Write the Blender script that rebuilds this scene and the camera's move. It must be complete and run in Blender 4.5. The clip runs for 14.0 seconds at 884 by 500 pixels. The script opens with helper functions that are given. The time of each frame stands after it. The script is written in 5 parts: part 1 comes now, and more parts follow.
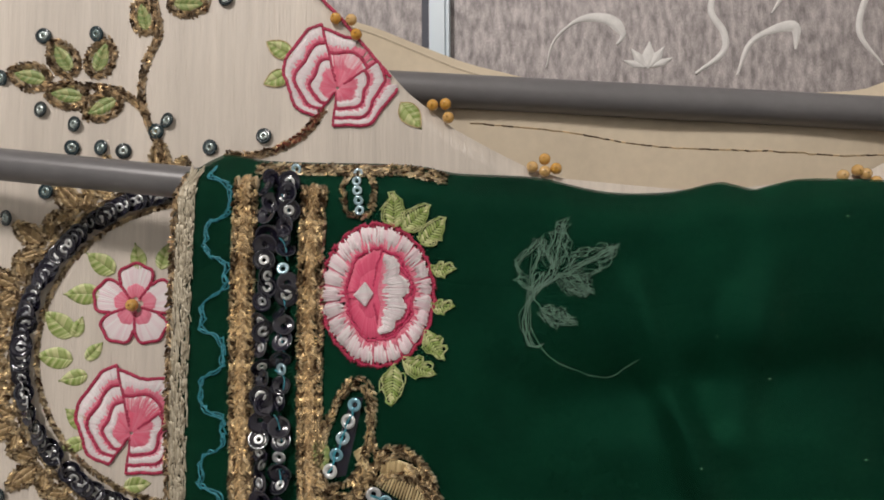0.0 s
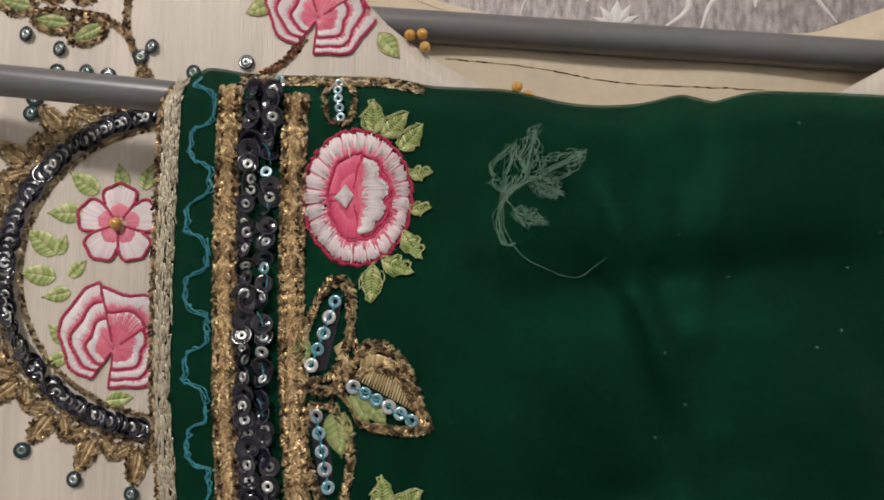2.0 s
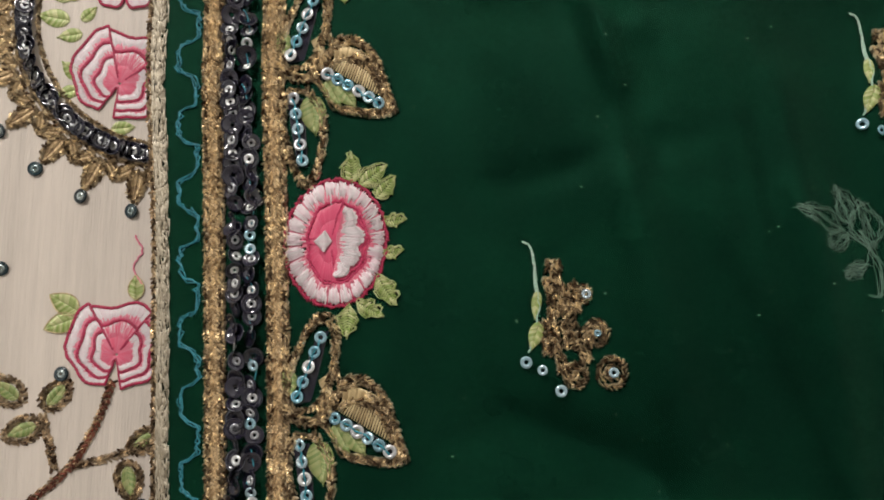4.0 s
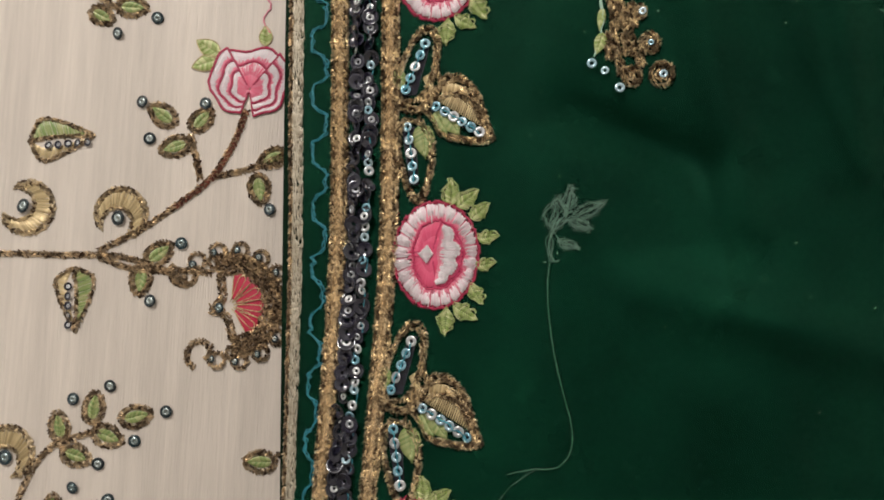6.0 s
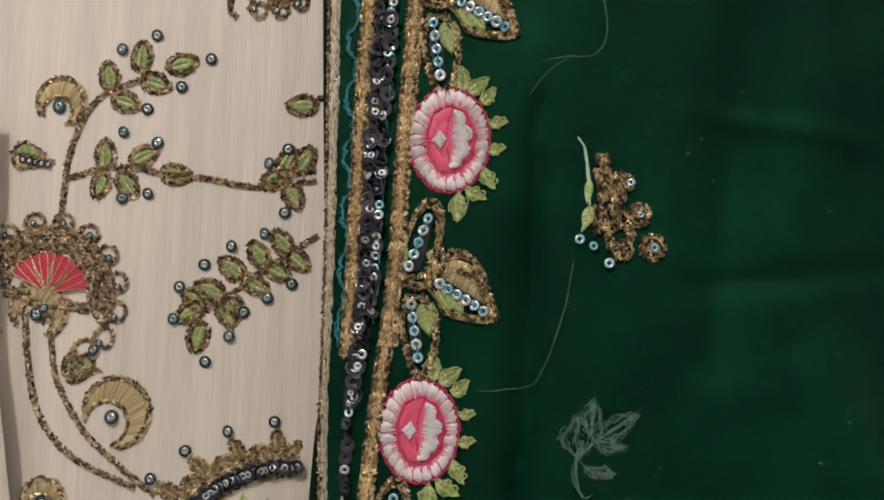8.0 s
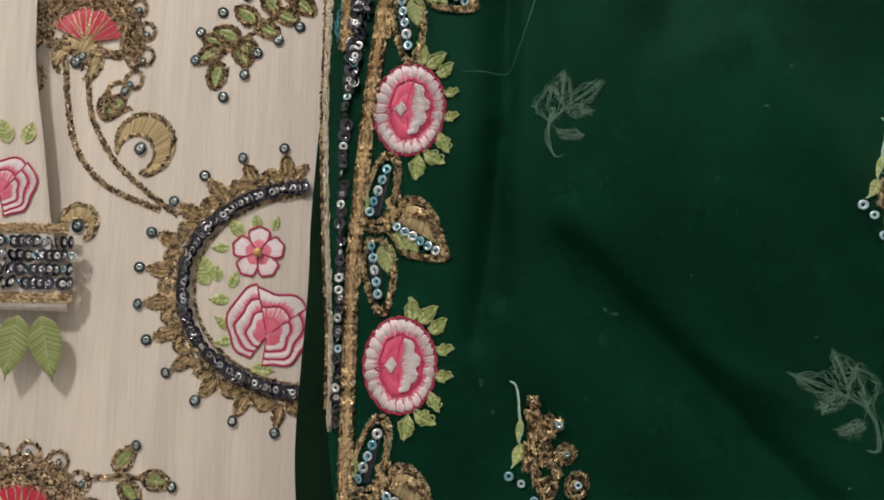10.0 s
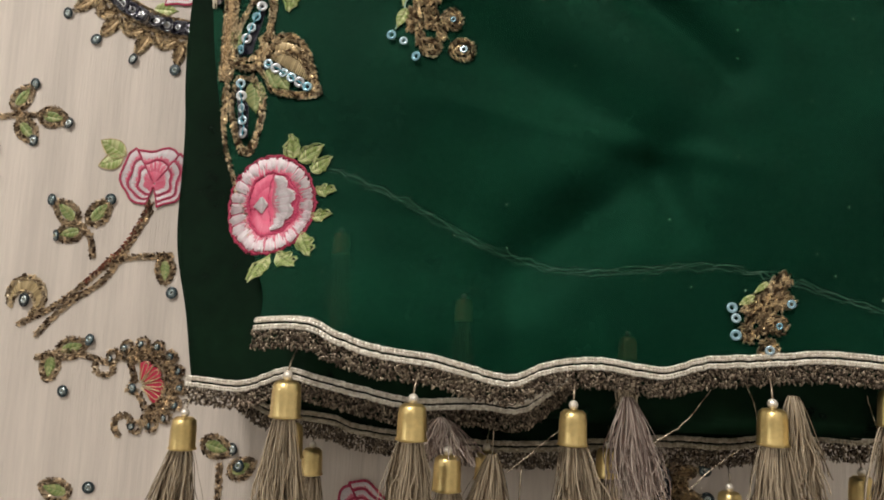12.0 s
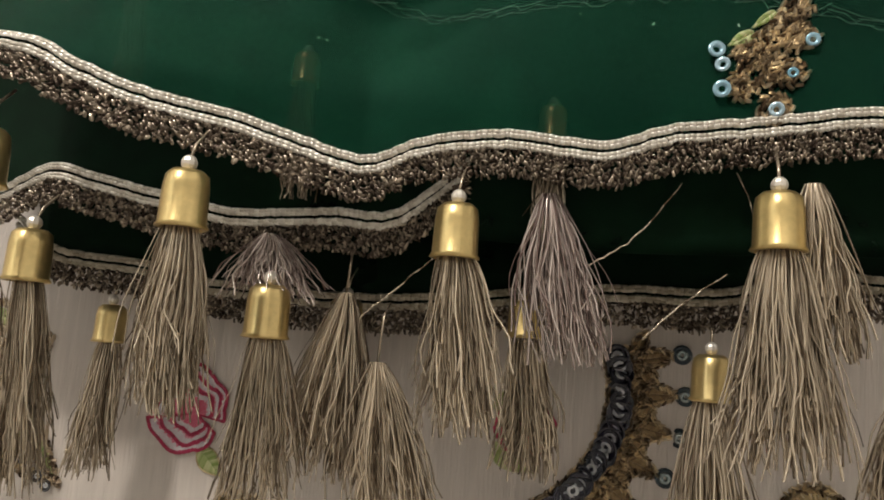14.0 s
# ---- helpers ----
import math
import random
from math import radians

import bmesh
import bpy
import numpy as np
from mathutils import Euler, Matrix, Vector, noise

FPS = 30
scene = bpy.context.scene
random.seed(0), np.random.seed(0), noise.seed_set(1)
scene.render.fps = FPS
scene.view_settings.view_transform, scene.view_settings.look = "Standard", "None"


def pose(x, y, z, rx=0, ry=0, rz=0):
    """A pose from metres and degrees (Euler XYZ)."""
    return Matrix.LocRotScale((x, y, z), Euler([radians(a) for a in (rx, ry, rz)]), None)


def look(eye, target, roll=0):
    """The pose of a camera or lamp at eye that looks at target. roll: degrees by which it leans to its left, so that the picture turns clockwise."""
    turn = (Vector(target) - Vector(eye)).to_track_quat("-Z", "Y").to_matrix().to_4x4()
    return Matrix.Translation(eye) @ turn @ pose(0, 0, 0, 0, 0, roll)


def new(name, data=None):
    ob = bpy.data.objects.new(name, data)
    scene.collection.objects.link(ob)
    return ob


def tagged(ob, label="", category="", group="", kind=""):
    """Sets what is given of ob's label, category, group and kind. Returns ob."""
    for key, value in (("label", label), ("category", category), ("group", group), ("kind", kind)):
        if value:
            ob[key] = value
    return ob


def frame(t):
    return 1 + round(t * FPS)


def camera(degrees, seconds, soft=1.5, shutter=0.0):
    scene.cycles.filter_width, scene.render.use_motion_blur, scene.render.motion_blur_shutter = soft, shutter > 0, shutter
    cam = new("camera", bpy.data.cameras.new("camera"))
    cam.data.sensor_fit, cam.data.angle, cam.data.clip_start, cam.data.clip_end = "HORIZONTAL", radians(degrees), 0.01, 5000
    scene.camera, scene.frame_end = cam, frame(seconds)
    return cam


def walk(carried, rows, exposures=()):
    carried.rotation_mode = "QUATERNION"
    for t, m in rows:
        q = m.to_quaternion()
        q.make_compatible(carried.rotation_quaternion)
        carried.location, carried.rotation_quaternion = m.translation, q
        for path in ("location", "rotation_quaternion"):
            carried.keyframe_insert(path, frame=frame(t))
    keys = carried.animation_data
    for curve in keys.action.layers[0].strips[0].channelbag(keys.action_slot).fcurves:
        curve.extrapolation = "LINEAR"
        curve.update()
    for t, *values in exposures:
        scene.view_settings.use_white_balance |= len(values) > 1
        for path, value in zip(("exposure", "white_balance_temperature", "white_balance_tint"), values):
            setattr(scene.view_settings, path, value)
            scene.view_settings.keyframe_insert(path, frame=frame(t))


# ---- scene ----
cam = camera(63.0, 14.0, soft=1.8)
PATH = [
    (0, (0.05496, -0.20981, -0.00094), (0.01029, 0.08618, 0.01884), -0.26),
    (0.5, (0.06230, -0.20208, 0.00185), (0.01900, 0.09388, 0.02491), -0.78),
    (1, (0.05598, -0.20869, -0.00291), (0.01693, 0.08786, 0.02025), -0.89),
    (1.5, (0.05791, -0.20546, -0.02524), (0.02163, 0.09098, 0.00314), -0.73),
    (2, (0.05487, -0.21733, -0.03490), (0.02103, 0.07970, -0.00981), -0.37),
    (2.2, (0.05139, -0.21420, -0.04515), (0.01877, 0.08294, -0.01974), -0.29),
    (4.3, (0.07675, -0.22967, -0.15005), (0.03369, 0.06556, -0.11870), 0.78),
    (4.5, (0.07229, -0.22721, -0.15650), (0.03058, 0.06840, -0.12688), 0.74),
    (5, (0.06181, -0.23242, -0.19443), (0.01345, 0.06248, -0.16807), 1.45),
    (5.5, (0.06705, -0.25024, -0.21552), (0.01544, 0.04451, -0.19415), 1.99),
    (6, (0.06743, -0.27773, -0.24768), (0.01042, 0.01602, -0.22617), 2.39),
    (6.5, (0.07263, -0.27051, -0.29514), (0.01241, 0.02271, -0.27531), 2.76),
    (7, (0.07009, -0.27691, -0.31714), (0.00685, 0.01600, -0.30273), 3.02),
    (7.5, (0.06595, -0.27358, -0.35729), (0.00031, 0.01883, -0.34350), 2.64),
    (8, (0.06495, -0.28090, -0.39607), (0.00175, 0.01224, -0.38753), 2.23),
    (8.2, (0.06027, -0.27485, -0.42605), (-0.00612, 0.01732, -0.41099), 1.77),
    (10.3, (0.09922, -0.30438, -0.57338), (0.02471, -0.01461, -0.55145), 1.88),
    (10.5, (0.10297, -0.29624, -0.59929), (0.03099, -0.00596, -0.57568), 2.01),
    (11, (0.11076, -0.26155, -0.65052), (0.03628, 0.02667, -0.61338), 2.36),
    (11.5, (0.12653, -0.27026, -0.68729), (0.04766, 0.01691, -0.65104), 2.87),
    (12, (0.14290, -0.26390, -0.73135), (0.06521, 0.02397, -0.69827), 2.86),
    (12.5, (0.14958, -0.24238, -0.79206), (0.07268, 0.04487, -0.75242), 3.84),
    (13, (0.18027, -0.21346, -0.81008), (0.09893, 0.07181, -0.76528), 4.55),
    (13.5, (0.20030, -0.19744, -0.79480), (0.11433, 0.08737, -0.75617), 4.62),
    (14, (0.16555, -0.15200, -0.78910), (0.07935, 0.13238, -0.74795), 4.45),
]
walk(cam, [(t, look(eye, target, roll)) for t, eye, target, roll in PATH],
     exposures=[(0, -0.88), (2.2, -0.79), (5, -0.54), (8, -0.46), (10.5, -0.27), (11.5, -0.16), (13, -0.12), (14, -0.1)])

# ---- light ----
world = bpy.data.worlds.new("world")
scene.world = world
world.use_nodes = True
world.node_tree.nodes["Background"].inputs[0].default_value = (0.75, 0.8, 0.9, 1)
world.node_tree.nodes["Background"].inputs[1].default_value = 0.05


def ceiling_lamp(name, eye, target, size, watts, colour):
    data = bpy.data.lights.new(name, "AREA")
    data.shape, data.size, data.energy, data.color = "DISK", size, watts, colour
    ob = new(name, data)
    ob.matrix_world = look(eye, target)
    return ob


ceiling_lamp("ceiling_lamp", (-0.38, -1.45, 1.12), (0.05, 0, -0.45), 0.26, 36, (1.0, 0.935, 0.89))
# Added soft fill from the left; no window or lamp stands there.
ceiling_lamp("left_fill_light", (-1.25, -1.5, 0.0), (0, 0, -0.5), 0.9, 3.0, (0.93, 0.97, 1.0))


# ---- materials ----
def mat(name, base, rough=0.6, metal=0.0, var=0.0, alt=None, noise_size=0, noise_amount=0.0, bump=0.0, bump_size=1500,
        sheen=0.0, coat=0.0, through_light=0.0, transparent=0.0, stretch=(1, 1, 1), per_object=False, specular=0.5, power=1.0, sheen_tint=(1, 1, 1), specular_tint=(1, 1, 1)):
    m = bpy.data.materials.new(name)
    m.use_nodes = True
    nt = m.node_tree
    nodes, links = nt.nodes, nt.links
    b = nodes["Principled BSDF"]
    b.inputs["Roughness"].default_value = rough
    b.inputs["Metallic"].default_value = metal
    b.inputs["Specular IOR Level"].default_value = specular
    b.inputs["Sheen Weight"].default_value = sheen
    b.inputs["Coat Weight"].default_value = coat
    b.inputs["Sheen Tint"].default_value = (*sheen_tint, 1)
    b.inputs["Specular Tint"].default_value = (*specular_tint, 1)
    alt = alt or tuple(min(1, c * 0.45) for c in base)
    mix = nodes.new("ShaderNodeMix")
    mix.data_type = "RGBA"
    mix.inputs["A"].default_value = (*base, 1)
    mix.inputs["B"].default_value = (*alt, 1)
    fac = nodes.new("ShaderNodeMath")
    fac.operation = "MULTIPLY"
    fac.inputs[1].default_value = var
    if per_object:
        src = nodes.new("ShaderNodeObjectInfo").outputs["Random"]
    else:
        src = nodes.new("ShaderNodeNewGeometry").outputs["Random Per Island"]
    if power != 1.0:
        bend = nodes.new("ShaderNodeMath")
        bend.operation = "POWER"
        bend.inputs[1].default_value = power
        links.new(src, bend.inputs[0])
        src = bend.outputs[0]
    links.new(src, fac.inputs[0])
    links.new(fac.outputs[0], mix.inputs["Factor"])
    colour = mix.outputs["Result"]
    coord = nodes.new("ShaderNodeTexCoord")
    place = nodes.new("ShaderNodeMapping")
    place.inputs["Scale"].default_value = stretch
    links.new(coord.outputs["Object"], place.inputs["Vector"])
    if noise_amount:
        for size, amount in ((noise_size, noise_amount), (noise_size * 7.3, noise_amount * 0.6)):
            n = nodes.new("ShaderNodeTexNoise")
            n.inputs["Scale"].default_value = size
            n.inputs["Detail"].default_value = 4
            links.new(place.outputs[0], n.inputs["Vector"])
            ramp = nodes.new("ShaderNodeMapRange")
            ramp.inputs["From Min"].default_value, ramp.inputs["From Max"].default_value = 0.3, 0.7
            ramp.inputs["To Min"].default_value, ramp.inputs["To Max"].default_value = 1 - amount, 1 + amount * 0.5
            links.new(n.outputs["Fac"], ramp.inputs["Value"])
            mul = nodes.new("ShaderNodeVectorMath")
            mul.operation = "SCALE"
            links.new(colour, mul.inputs[0])
            links.new(ramp.outputs[0], mul.inputs["Scale"])
            colour = mul.outputs[0]
    links.new(colour, b.inputs["Base Color"])
    if bump:
        n = nodes.new("ShaderNodeTexNoise")
        n.inputs["Scale"].default_value = bump_size
        n.inputs["Detail"].default_value = 3
        links.new(place.outputs[0], n.inputs["Vector"])
        bp = nodes.new("ShaderNodeBump")
        bp.inputs["Strength"].default_value = bump
        bp.inputs["Distance"].default_value = 0.0005
        links.new(n.outputs["Fac"], bp.inputs["Height"])
        links.new(bp.outputs[0], b.inputs["Normal"])
    out = b.outputs[0]
    if through_light:
        tr = nodes.new("ShaderNodeBsdfTranslucent")
        links.new(colour, tr.inputs["Color"])
        mx = nodes.new("ShaderNodeMixShader")
        mx.inputs[0].default_value = through_light
        links.new(out, mx.inputs[1])
        links.new(tr.outputs[0], mx.inputs[2])
        out = mx.outputs[0]
    if transparent:
        tp = nodes.new("ShaderNodeBsdfTransparent")
        mx = nodes.new("ShaderNodeMixShader")
        mx.inputs[0].default_value = transparent
        links.new(out, mx.inputs[1])
        links.new(tp.outputs[0], mx.inputs[2])
        out = mx.outputs[0]
    links.new(out, nodes["Material Output"].inputs["Surface"])
    return m


CREAM = mat("cream_silk", (0.685, 0.61, 0.53), 0.40, noise_size=45, noise_amount=0.13, bump=0.6, bump_size=800, sheen=0.2, stretch=(1.7, 1, 0.09), specular=0.6)
LINING = mat("cream_lining", (0.66, 0.56, 0.42), 0.6, noise_size=40, noise_amount=0.08, bump=0.1, bump_size=1600)
# Strong coarse noise puts dark and light fold blotches into the chiffon's colour.
GREEN = mat("green_chiffon", (0.0029, 0.0315, 0.0152), 0.64, noise_size=16, noise_amount=0.55, bump=0.2, bump_size=2500, transparent=0.38, specular=0.45, specular_tint=(0.1, 0.62, 0.36), sheen=0.15, sheen_tint=(0.03, 0.5, 0.25))
# Same chiffon made darker: shade on the layers behind is put into the colour.
GREEN_SHADED = mat("green_chiffon_shaded", (0.0045, 0.018, 0.008), 0.65, noise_size=26, noise_amount=0.35, bump=0.1, bump_size=2500, transparent=0.03, specular=0.05)
# Pale and near-black grains put glints and dark gaps into these thread colours.
ZARI = mat("antique_gold_thread", (1.0, 0.86, 0.62), 0.32, 0.85, 1.0, (0.078, 0.042, 0.021), power=1.0)
ZARI_DARK = mat("dark_antique_thread", (1.0, 0.83, 0.60), 0.32, 0.85, 1.0, (0.068, 0.037, 0.021), power=0.78)
FRINGE = mat("looped_fringe_thread", (0.80, 0.67, 0.50), 0.3, 0.85, 1.0, (0.034, 0.021, 0.014), power=0.22)
GOLD = mat("bright_gold_thread", (1.0, 0.84, 0.58), 0.34, 0.6, 1.0, (0.35, 0.25, 0.145))
PALE = mat("pale_gold_braid", (0.62, 0.56, 0.44), 0.45, 0.35, 0.85, (0.30, 0.25, 0.17))
SILVER = mat("silver_cord", (0.92, 0.87, 0.76), 0.34, 0.5, 0.8, (0.50, 0.44, 0.34))
COPPER = mat("copper_red_thread", (0.42, 0.16, 0.11), 0.45, 0.5, 0.9, (0.12, 0.04, 0.03))
WHITE = mat("white_thread", (0.86, 0.81, 0.81), 0.42, 0, 0.85, (0.80, 0.60, 0.65))
PURE = mat("bright_white_thread", (0.86, 0.82, 0.82), 0.42, 0, 0.6, (0.80, 0.62, 0.66))
BLUSH = mat("blush_thread", (0.80, 0.27, 0.36), 0.45, 0, 0.8, (0.74, 0.15, 0.24))
PINK = mat("pink_thread", (0.74, 0.11, 0.20), 0.42, 0, 0.8, (0.74, 0.24, 0.32))
ROSE_LINE = mat("deep_pink_thread", (0.56, 0.035, 0.12), 0.45, 0, 0.7, (0.40, 0.012, 0.06))
HEART = mat("warm_pink_thread", (0.70, 0.065, 0.165), 0.42, 0, 0.8, (0.75, 0.14, 0.24))
CRIMSON = mat("crimson_thread", (0.48, 0.022, 0.085), 0.45, 0, 0.7, (0.27, 0.01, 0.04))
RED = mat("coral_red_thread", (0.50, 0.016, 0.055), 0.42, 0, 0.6, (0.60, 0.05, 0.10))
LEAF = mat("green_thread", (0.17, 0.26, 0.07), 0.38, 0.1, 0.95, (0.42, 0.42, 0.19))
LIME = mat("lime_thread", (0.23, 0.33, 0.065), 0.36, 0.1, 0.95, (0.62, 0.62, 0.33))
STRAW = mat("straw_thread", (0.72, 0.58, 0.33), 0.36, 0.4, 0.85, (0.36, 0.26, 0.13))
STRAW_DARK = mat("dull_gold_thread", (0.40, 0.29, 0.15), 0.36, 0.5, 0.9, (0.16, 0.10, 0.05))
TEAL = mat("teal_thread", (0.010, 0.14, 0.18), 0.4, 0, 0.8, (0.05, 0.32, 0.41))
MINT = mat("mint_tail_thread", (0.35, 0.55, 0.42), 0.5, 0, 0.6, (0.55, 0.62, 0.55))
GHOST = mat("loose_reverse_thread", (0.15, 0.25, 0.19), 0.6, 0, 0.9, (0.035, 0.09, 0.06))
BLACK = mat("black_sequin", (0.007, 0.007, 0.014), 0.14, 0.0, 0.8, (0.02, 0.018, 0.035), per_object=True, coat=0.5)
GUN = mat("gunmetal_sequin", (0.010, 0.017, 0.021), 0.2, 0.0, 0.8, (0.02, 0.045, 0.055), per_object=True, coat=0.3)
BLUE = mat("ice_blue_sequin", (0.55, 0.68, 0.74), 0.2, 0.6, 0.9, (0.18, 0.42, 0.52), per_object=True, coat=0.4)
PEARL = mat("silver_sequin_cup", (0.80, 0.81, 0.80), 0.3, 0.6, 0.9, (0.30, 0.31, 0.34), per_object=True)
EYE_RING = mat("smoky_sequin_eye", (0.52, 0.58, 0.56), 0.26, 0.7, 0.9, (0.22, 0.30, 0.30), per_object=True)
BEAD = mat("amber_glass_bead", (0.62, 0.30, 0.03), 0.12, 0, 0.8, (0.75, 0.52, 0.25), per_object=True, coat=0.8)
BRASS = mat("brass_cap", (0.80, 0.62, 0.28), 0.33, 0.9, 0.4, (0.66, 0.47, 0.17), per_object=True, noise_size=90, noise_amount=0.15)
SILK = mat("tassel_strand", (1.0, 0.85, 0.63), 0.24, 0.6, 1.0, (0.12, 0.08, 0.045), power=0.85)
SILK_PINK = mat("tassel_strand_mauve", (0.95, 0.82, 0.72), 0.26, 0.55, 1.0, (0.20, 0.13, 0.11), power=0.7)
RAIL = mat("grey_painted_steel", (0.17, 0.165, 0.17), 0.36, 0.1, noise_size=35, noise_amount=0.1, bump=0.03, bump_size=700)
PAPER = mat("taupe_wallpaper", (0.46, 0.415, 0.41), 0.5, 0.15, noise_size=220, noise_amount=0.5, bump=0.8, bump_size=600, stretch=(1.6, 1, 0.6))
SCROLL = mat("white_flock_scroll", (0.78, 0.76, 0.74), 0.5, noise_size=200, noise_amount=0.1, bump=0.2)
PAINT = mat("white_paint", (0.78, 0.78, 0.76), 0.6, noise_size=3, noise_amount=0.05, bump=0.05, bump_size=200)
FLOOR = mat("floor_tile", (0.45, 0.42, 0.38), 0.4, noise_size=5, noise_amount=0.12)
BLUE_TRIM = mat("pale_blue_moulding", (0.62, 0.72, 0.80), 0.35)
DARK = mat("dark_gap", (0.02, 0.025, 0.05), 0.5)

MM = 0.001


# ---- surfaces: depth in mm for a place (x, z) in mm ----
def smooth(t):
    t = np.clip(t, 0, 1)
    return t * t * (3 - 2 * t)


def ripple(x, z, scale, seed):
    """Soft folds of a hanging cloth."""
    a = np.sin(x / scale * 1.9 + 0.8 * np.sin(z / scale * 0.55 + seed) + seed)
    b = np.sin((x * 0.55 + z * 0.8) / scale * 1.3 + seed * 2.1)
    c = np.sin((x * 0.9 - z * 0.6) / scale * 0.8 + seed * 0.7)
    return (a + b * 0.8 + c * 0.7) / 2.5


def dress_y(x, z):
    return 42.15 + 0.17 * x + 1.9 * ripple(x, z * 0.22, 30, 1.0)


CREASES = [(80, 2, 98, -60, 5, 2.2), (100, -90, 128, -210, 9, 2.6), (150, -60, 170, -190, 8, 2.2), (70, -520, 175, -628, 8.5, -3.8), (60, -600, 150, -660, 16, -3.0),
           (60, -30, 150, -22, 10, -2.6), (120, 20, 105, -40, 7, 1.8), (34, -380, 40, -540, 6, -2.0), (120, -300, 110, -420, 14, -3.0), (60, -170, 115, -190, 9, -2.5),
           (150, -430, 200, -540, 12, 2.5), (95, -240, 190, -262, 12, 2.5), (185, -60, 215, -170, 8, 2.0),
           (78, -18, 92, -40, 2.6, 0.45), (92, -40, 101, -85, 2.6, 0.5), (134, -62, 150, -150, 3.2, 0.5), (112, -72, 128, -112, 3, 0.4), (128, -98, 168, -190, 3, 0.5), (150, -95, 190, -170, 3.2, 0.5),
           (40, -330, 41, -470, 4, -1.8), (36, -470, 30, -560, 5, -1.8), (118, -180, 124, -260, 3, 0.4), (100, -330, 170, -345, 4, 0.6), (90, -400, 180, -388, 5, -0.8), (140, -250, 150, -330, 3.4, 0.5),
           (70, -640, 190, -668, 4, 0.7), (120, -560, 200, -600, 4, 0.6), (60, -95, 120, -80, 5, -0.7), (95, 26, 98, -10, 2.6, 0.4), (160, 24, 154, -20, 3, 0.5), (95, -712, 150, -664, 12, -3.6), (150, -664, 158, -690, 8, -1.6)]


def crease(x, z, x0, z0, x1, z1, wide, high):
    """A soft ridge or hollow along a line."""
    dx, dz = x1 - x0, z1 - z0
    t = np.clip(((x - x0) * dx + (z - z0) * dz) / (dx * dx + dz * dz), 0, 1)
    far = np.hypot(x - x0 - t * dx, z - z0 - t * dz)
    return -high * np.exp(-(far / wide) ** 2) * (0.35 + 0.65 * np.sin(math.pi * (0.12 + 0.76 * t)))


def front_y(x, z):
    low = np.interp(-z, [560, 665, 690, 707, 731, 745], [0, 0.12, 0.22, 0.4, 0.96, 1])
    flat = -2 + 0.10 * x
    hem = np.interp(x, [-60, 10, 28, 50, 72, 99, 125, 189, 240, 300], [-54, -48, -44, -32, -20, -3, 4, 11, 16, 22])
    fold = smooth((x - 28) / 40) * (5.5 * ripple(x, z, 31, 2.3) + 1.5 * ripple(x * 0.8, z, 11, 4.1) * (0.5 + 0.5 * ripple(x, z, 60, 0.4)))
    for row in CREASES:
        fold = fold + 3.5 * crease(x, z, *row)
    return flat * (1 - low) + hem * low + fold * (1 - 0.6 * low) * (1 - 0.85 * smooth((z + 12) / 30))


def back_y(x, z):
    low = smooth((-640 - z) / 120)
    return (13 + 0.10 * x + 8 * smooth(x / 40) + 6 * smooth((z + 60) / 80)) * (1 - low) + np.interp(x, [-60, -30, 20, 78, 140, 240, 300], [-8, 0, -6, 9, 14, 26, 32]) * low


def third_y(x, z):
    low = smooth((-640 - z) / 120)
    return (19 + 0.10 * x + 8 * smooth(x / 40) + 5 * smooth((z + 60) / 80)) * (1 - low) + (26 + 0.11 * x + 1.5 * np.sin(x / 24.0)) * low


def sleeve_y(x, z):
    return dress_y(x, z) - 9 - 0.02 * (-190 - x)


def back_neck_y(x, z):
    return dress_y(x, z) + 20


# ---- mesh helpers ----
def mesh_object(name, verts, faces, materials, smooth_shade=True, slots=None):
    me = bpy.data.meshes.new(name)
    me.from_pydata(verts, [], faces)
    for m in materials if isinstance(materials, (list, tuple)) else [materials]:
        me.materials.append(m)
    if slots is not None:
        me.polygons.foreach_set("material_index", slots)
    if smooth_shade:
        me.polygons.foreach_set("use_smooth", [True] * len(me.polygons))
    me.update()
    return new(name, me)


def under(ob, parent):
    ob.parent = parent
    if parent.parent is None:
        ob.matrix_parent_inverse = Matrix.Translation(-Vector(parent.location))
    return ob


def thing(name, at, label, category, group="", kind=""):
    ob = new(name)
    ob.location = at
    ob.empty_display_size = 0.02
    return tagged(ob, label, category, group, kind)


def part(name, ob, parent, label=""):
    ob.name = name
    under(ob, parent)
    return tagged(ob, label) if label else ob


def spline(points, step=0.8):
    """An even, smooth line of points through the given ones."""
    p = np.array(points, float)
    if len(p) < 2:
        return p
    ext = np.vstack([2 * p[0] - p[1], p, 2 * p[-1] - p[-2]])
    out = []
    for i in range(len(p) - 1):
        a, b, c, d = ext[i:i + 4]
        n = max(2, int(np.linalg.norm(c - b) / step))
        t = np.linspace(0, 1, n, endpoint=False)[:, None]
        out.append(0.5 * (2 * b + (c - a) * t + (2 * a - 5 * b + 4 * c - d) * t ** 2 + (3 * b - a - 3 * c + d) * t ** 3))
    out.append(p[-1:])
    return np.vstack(out)


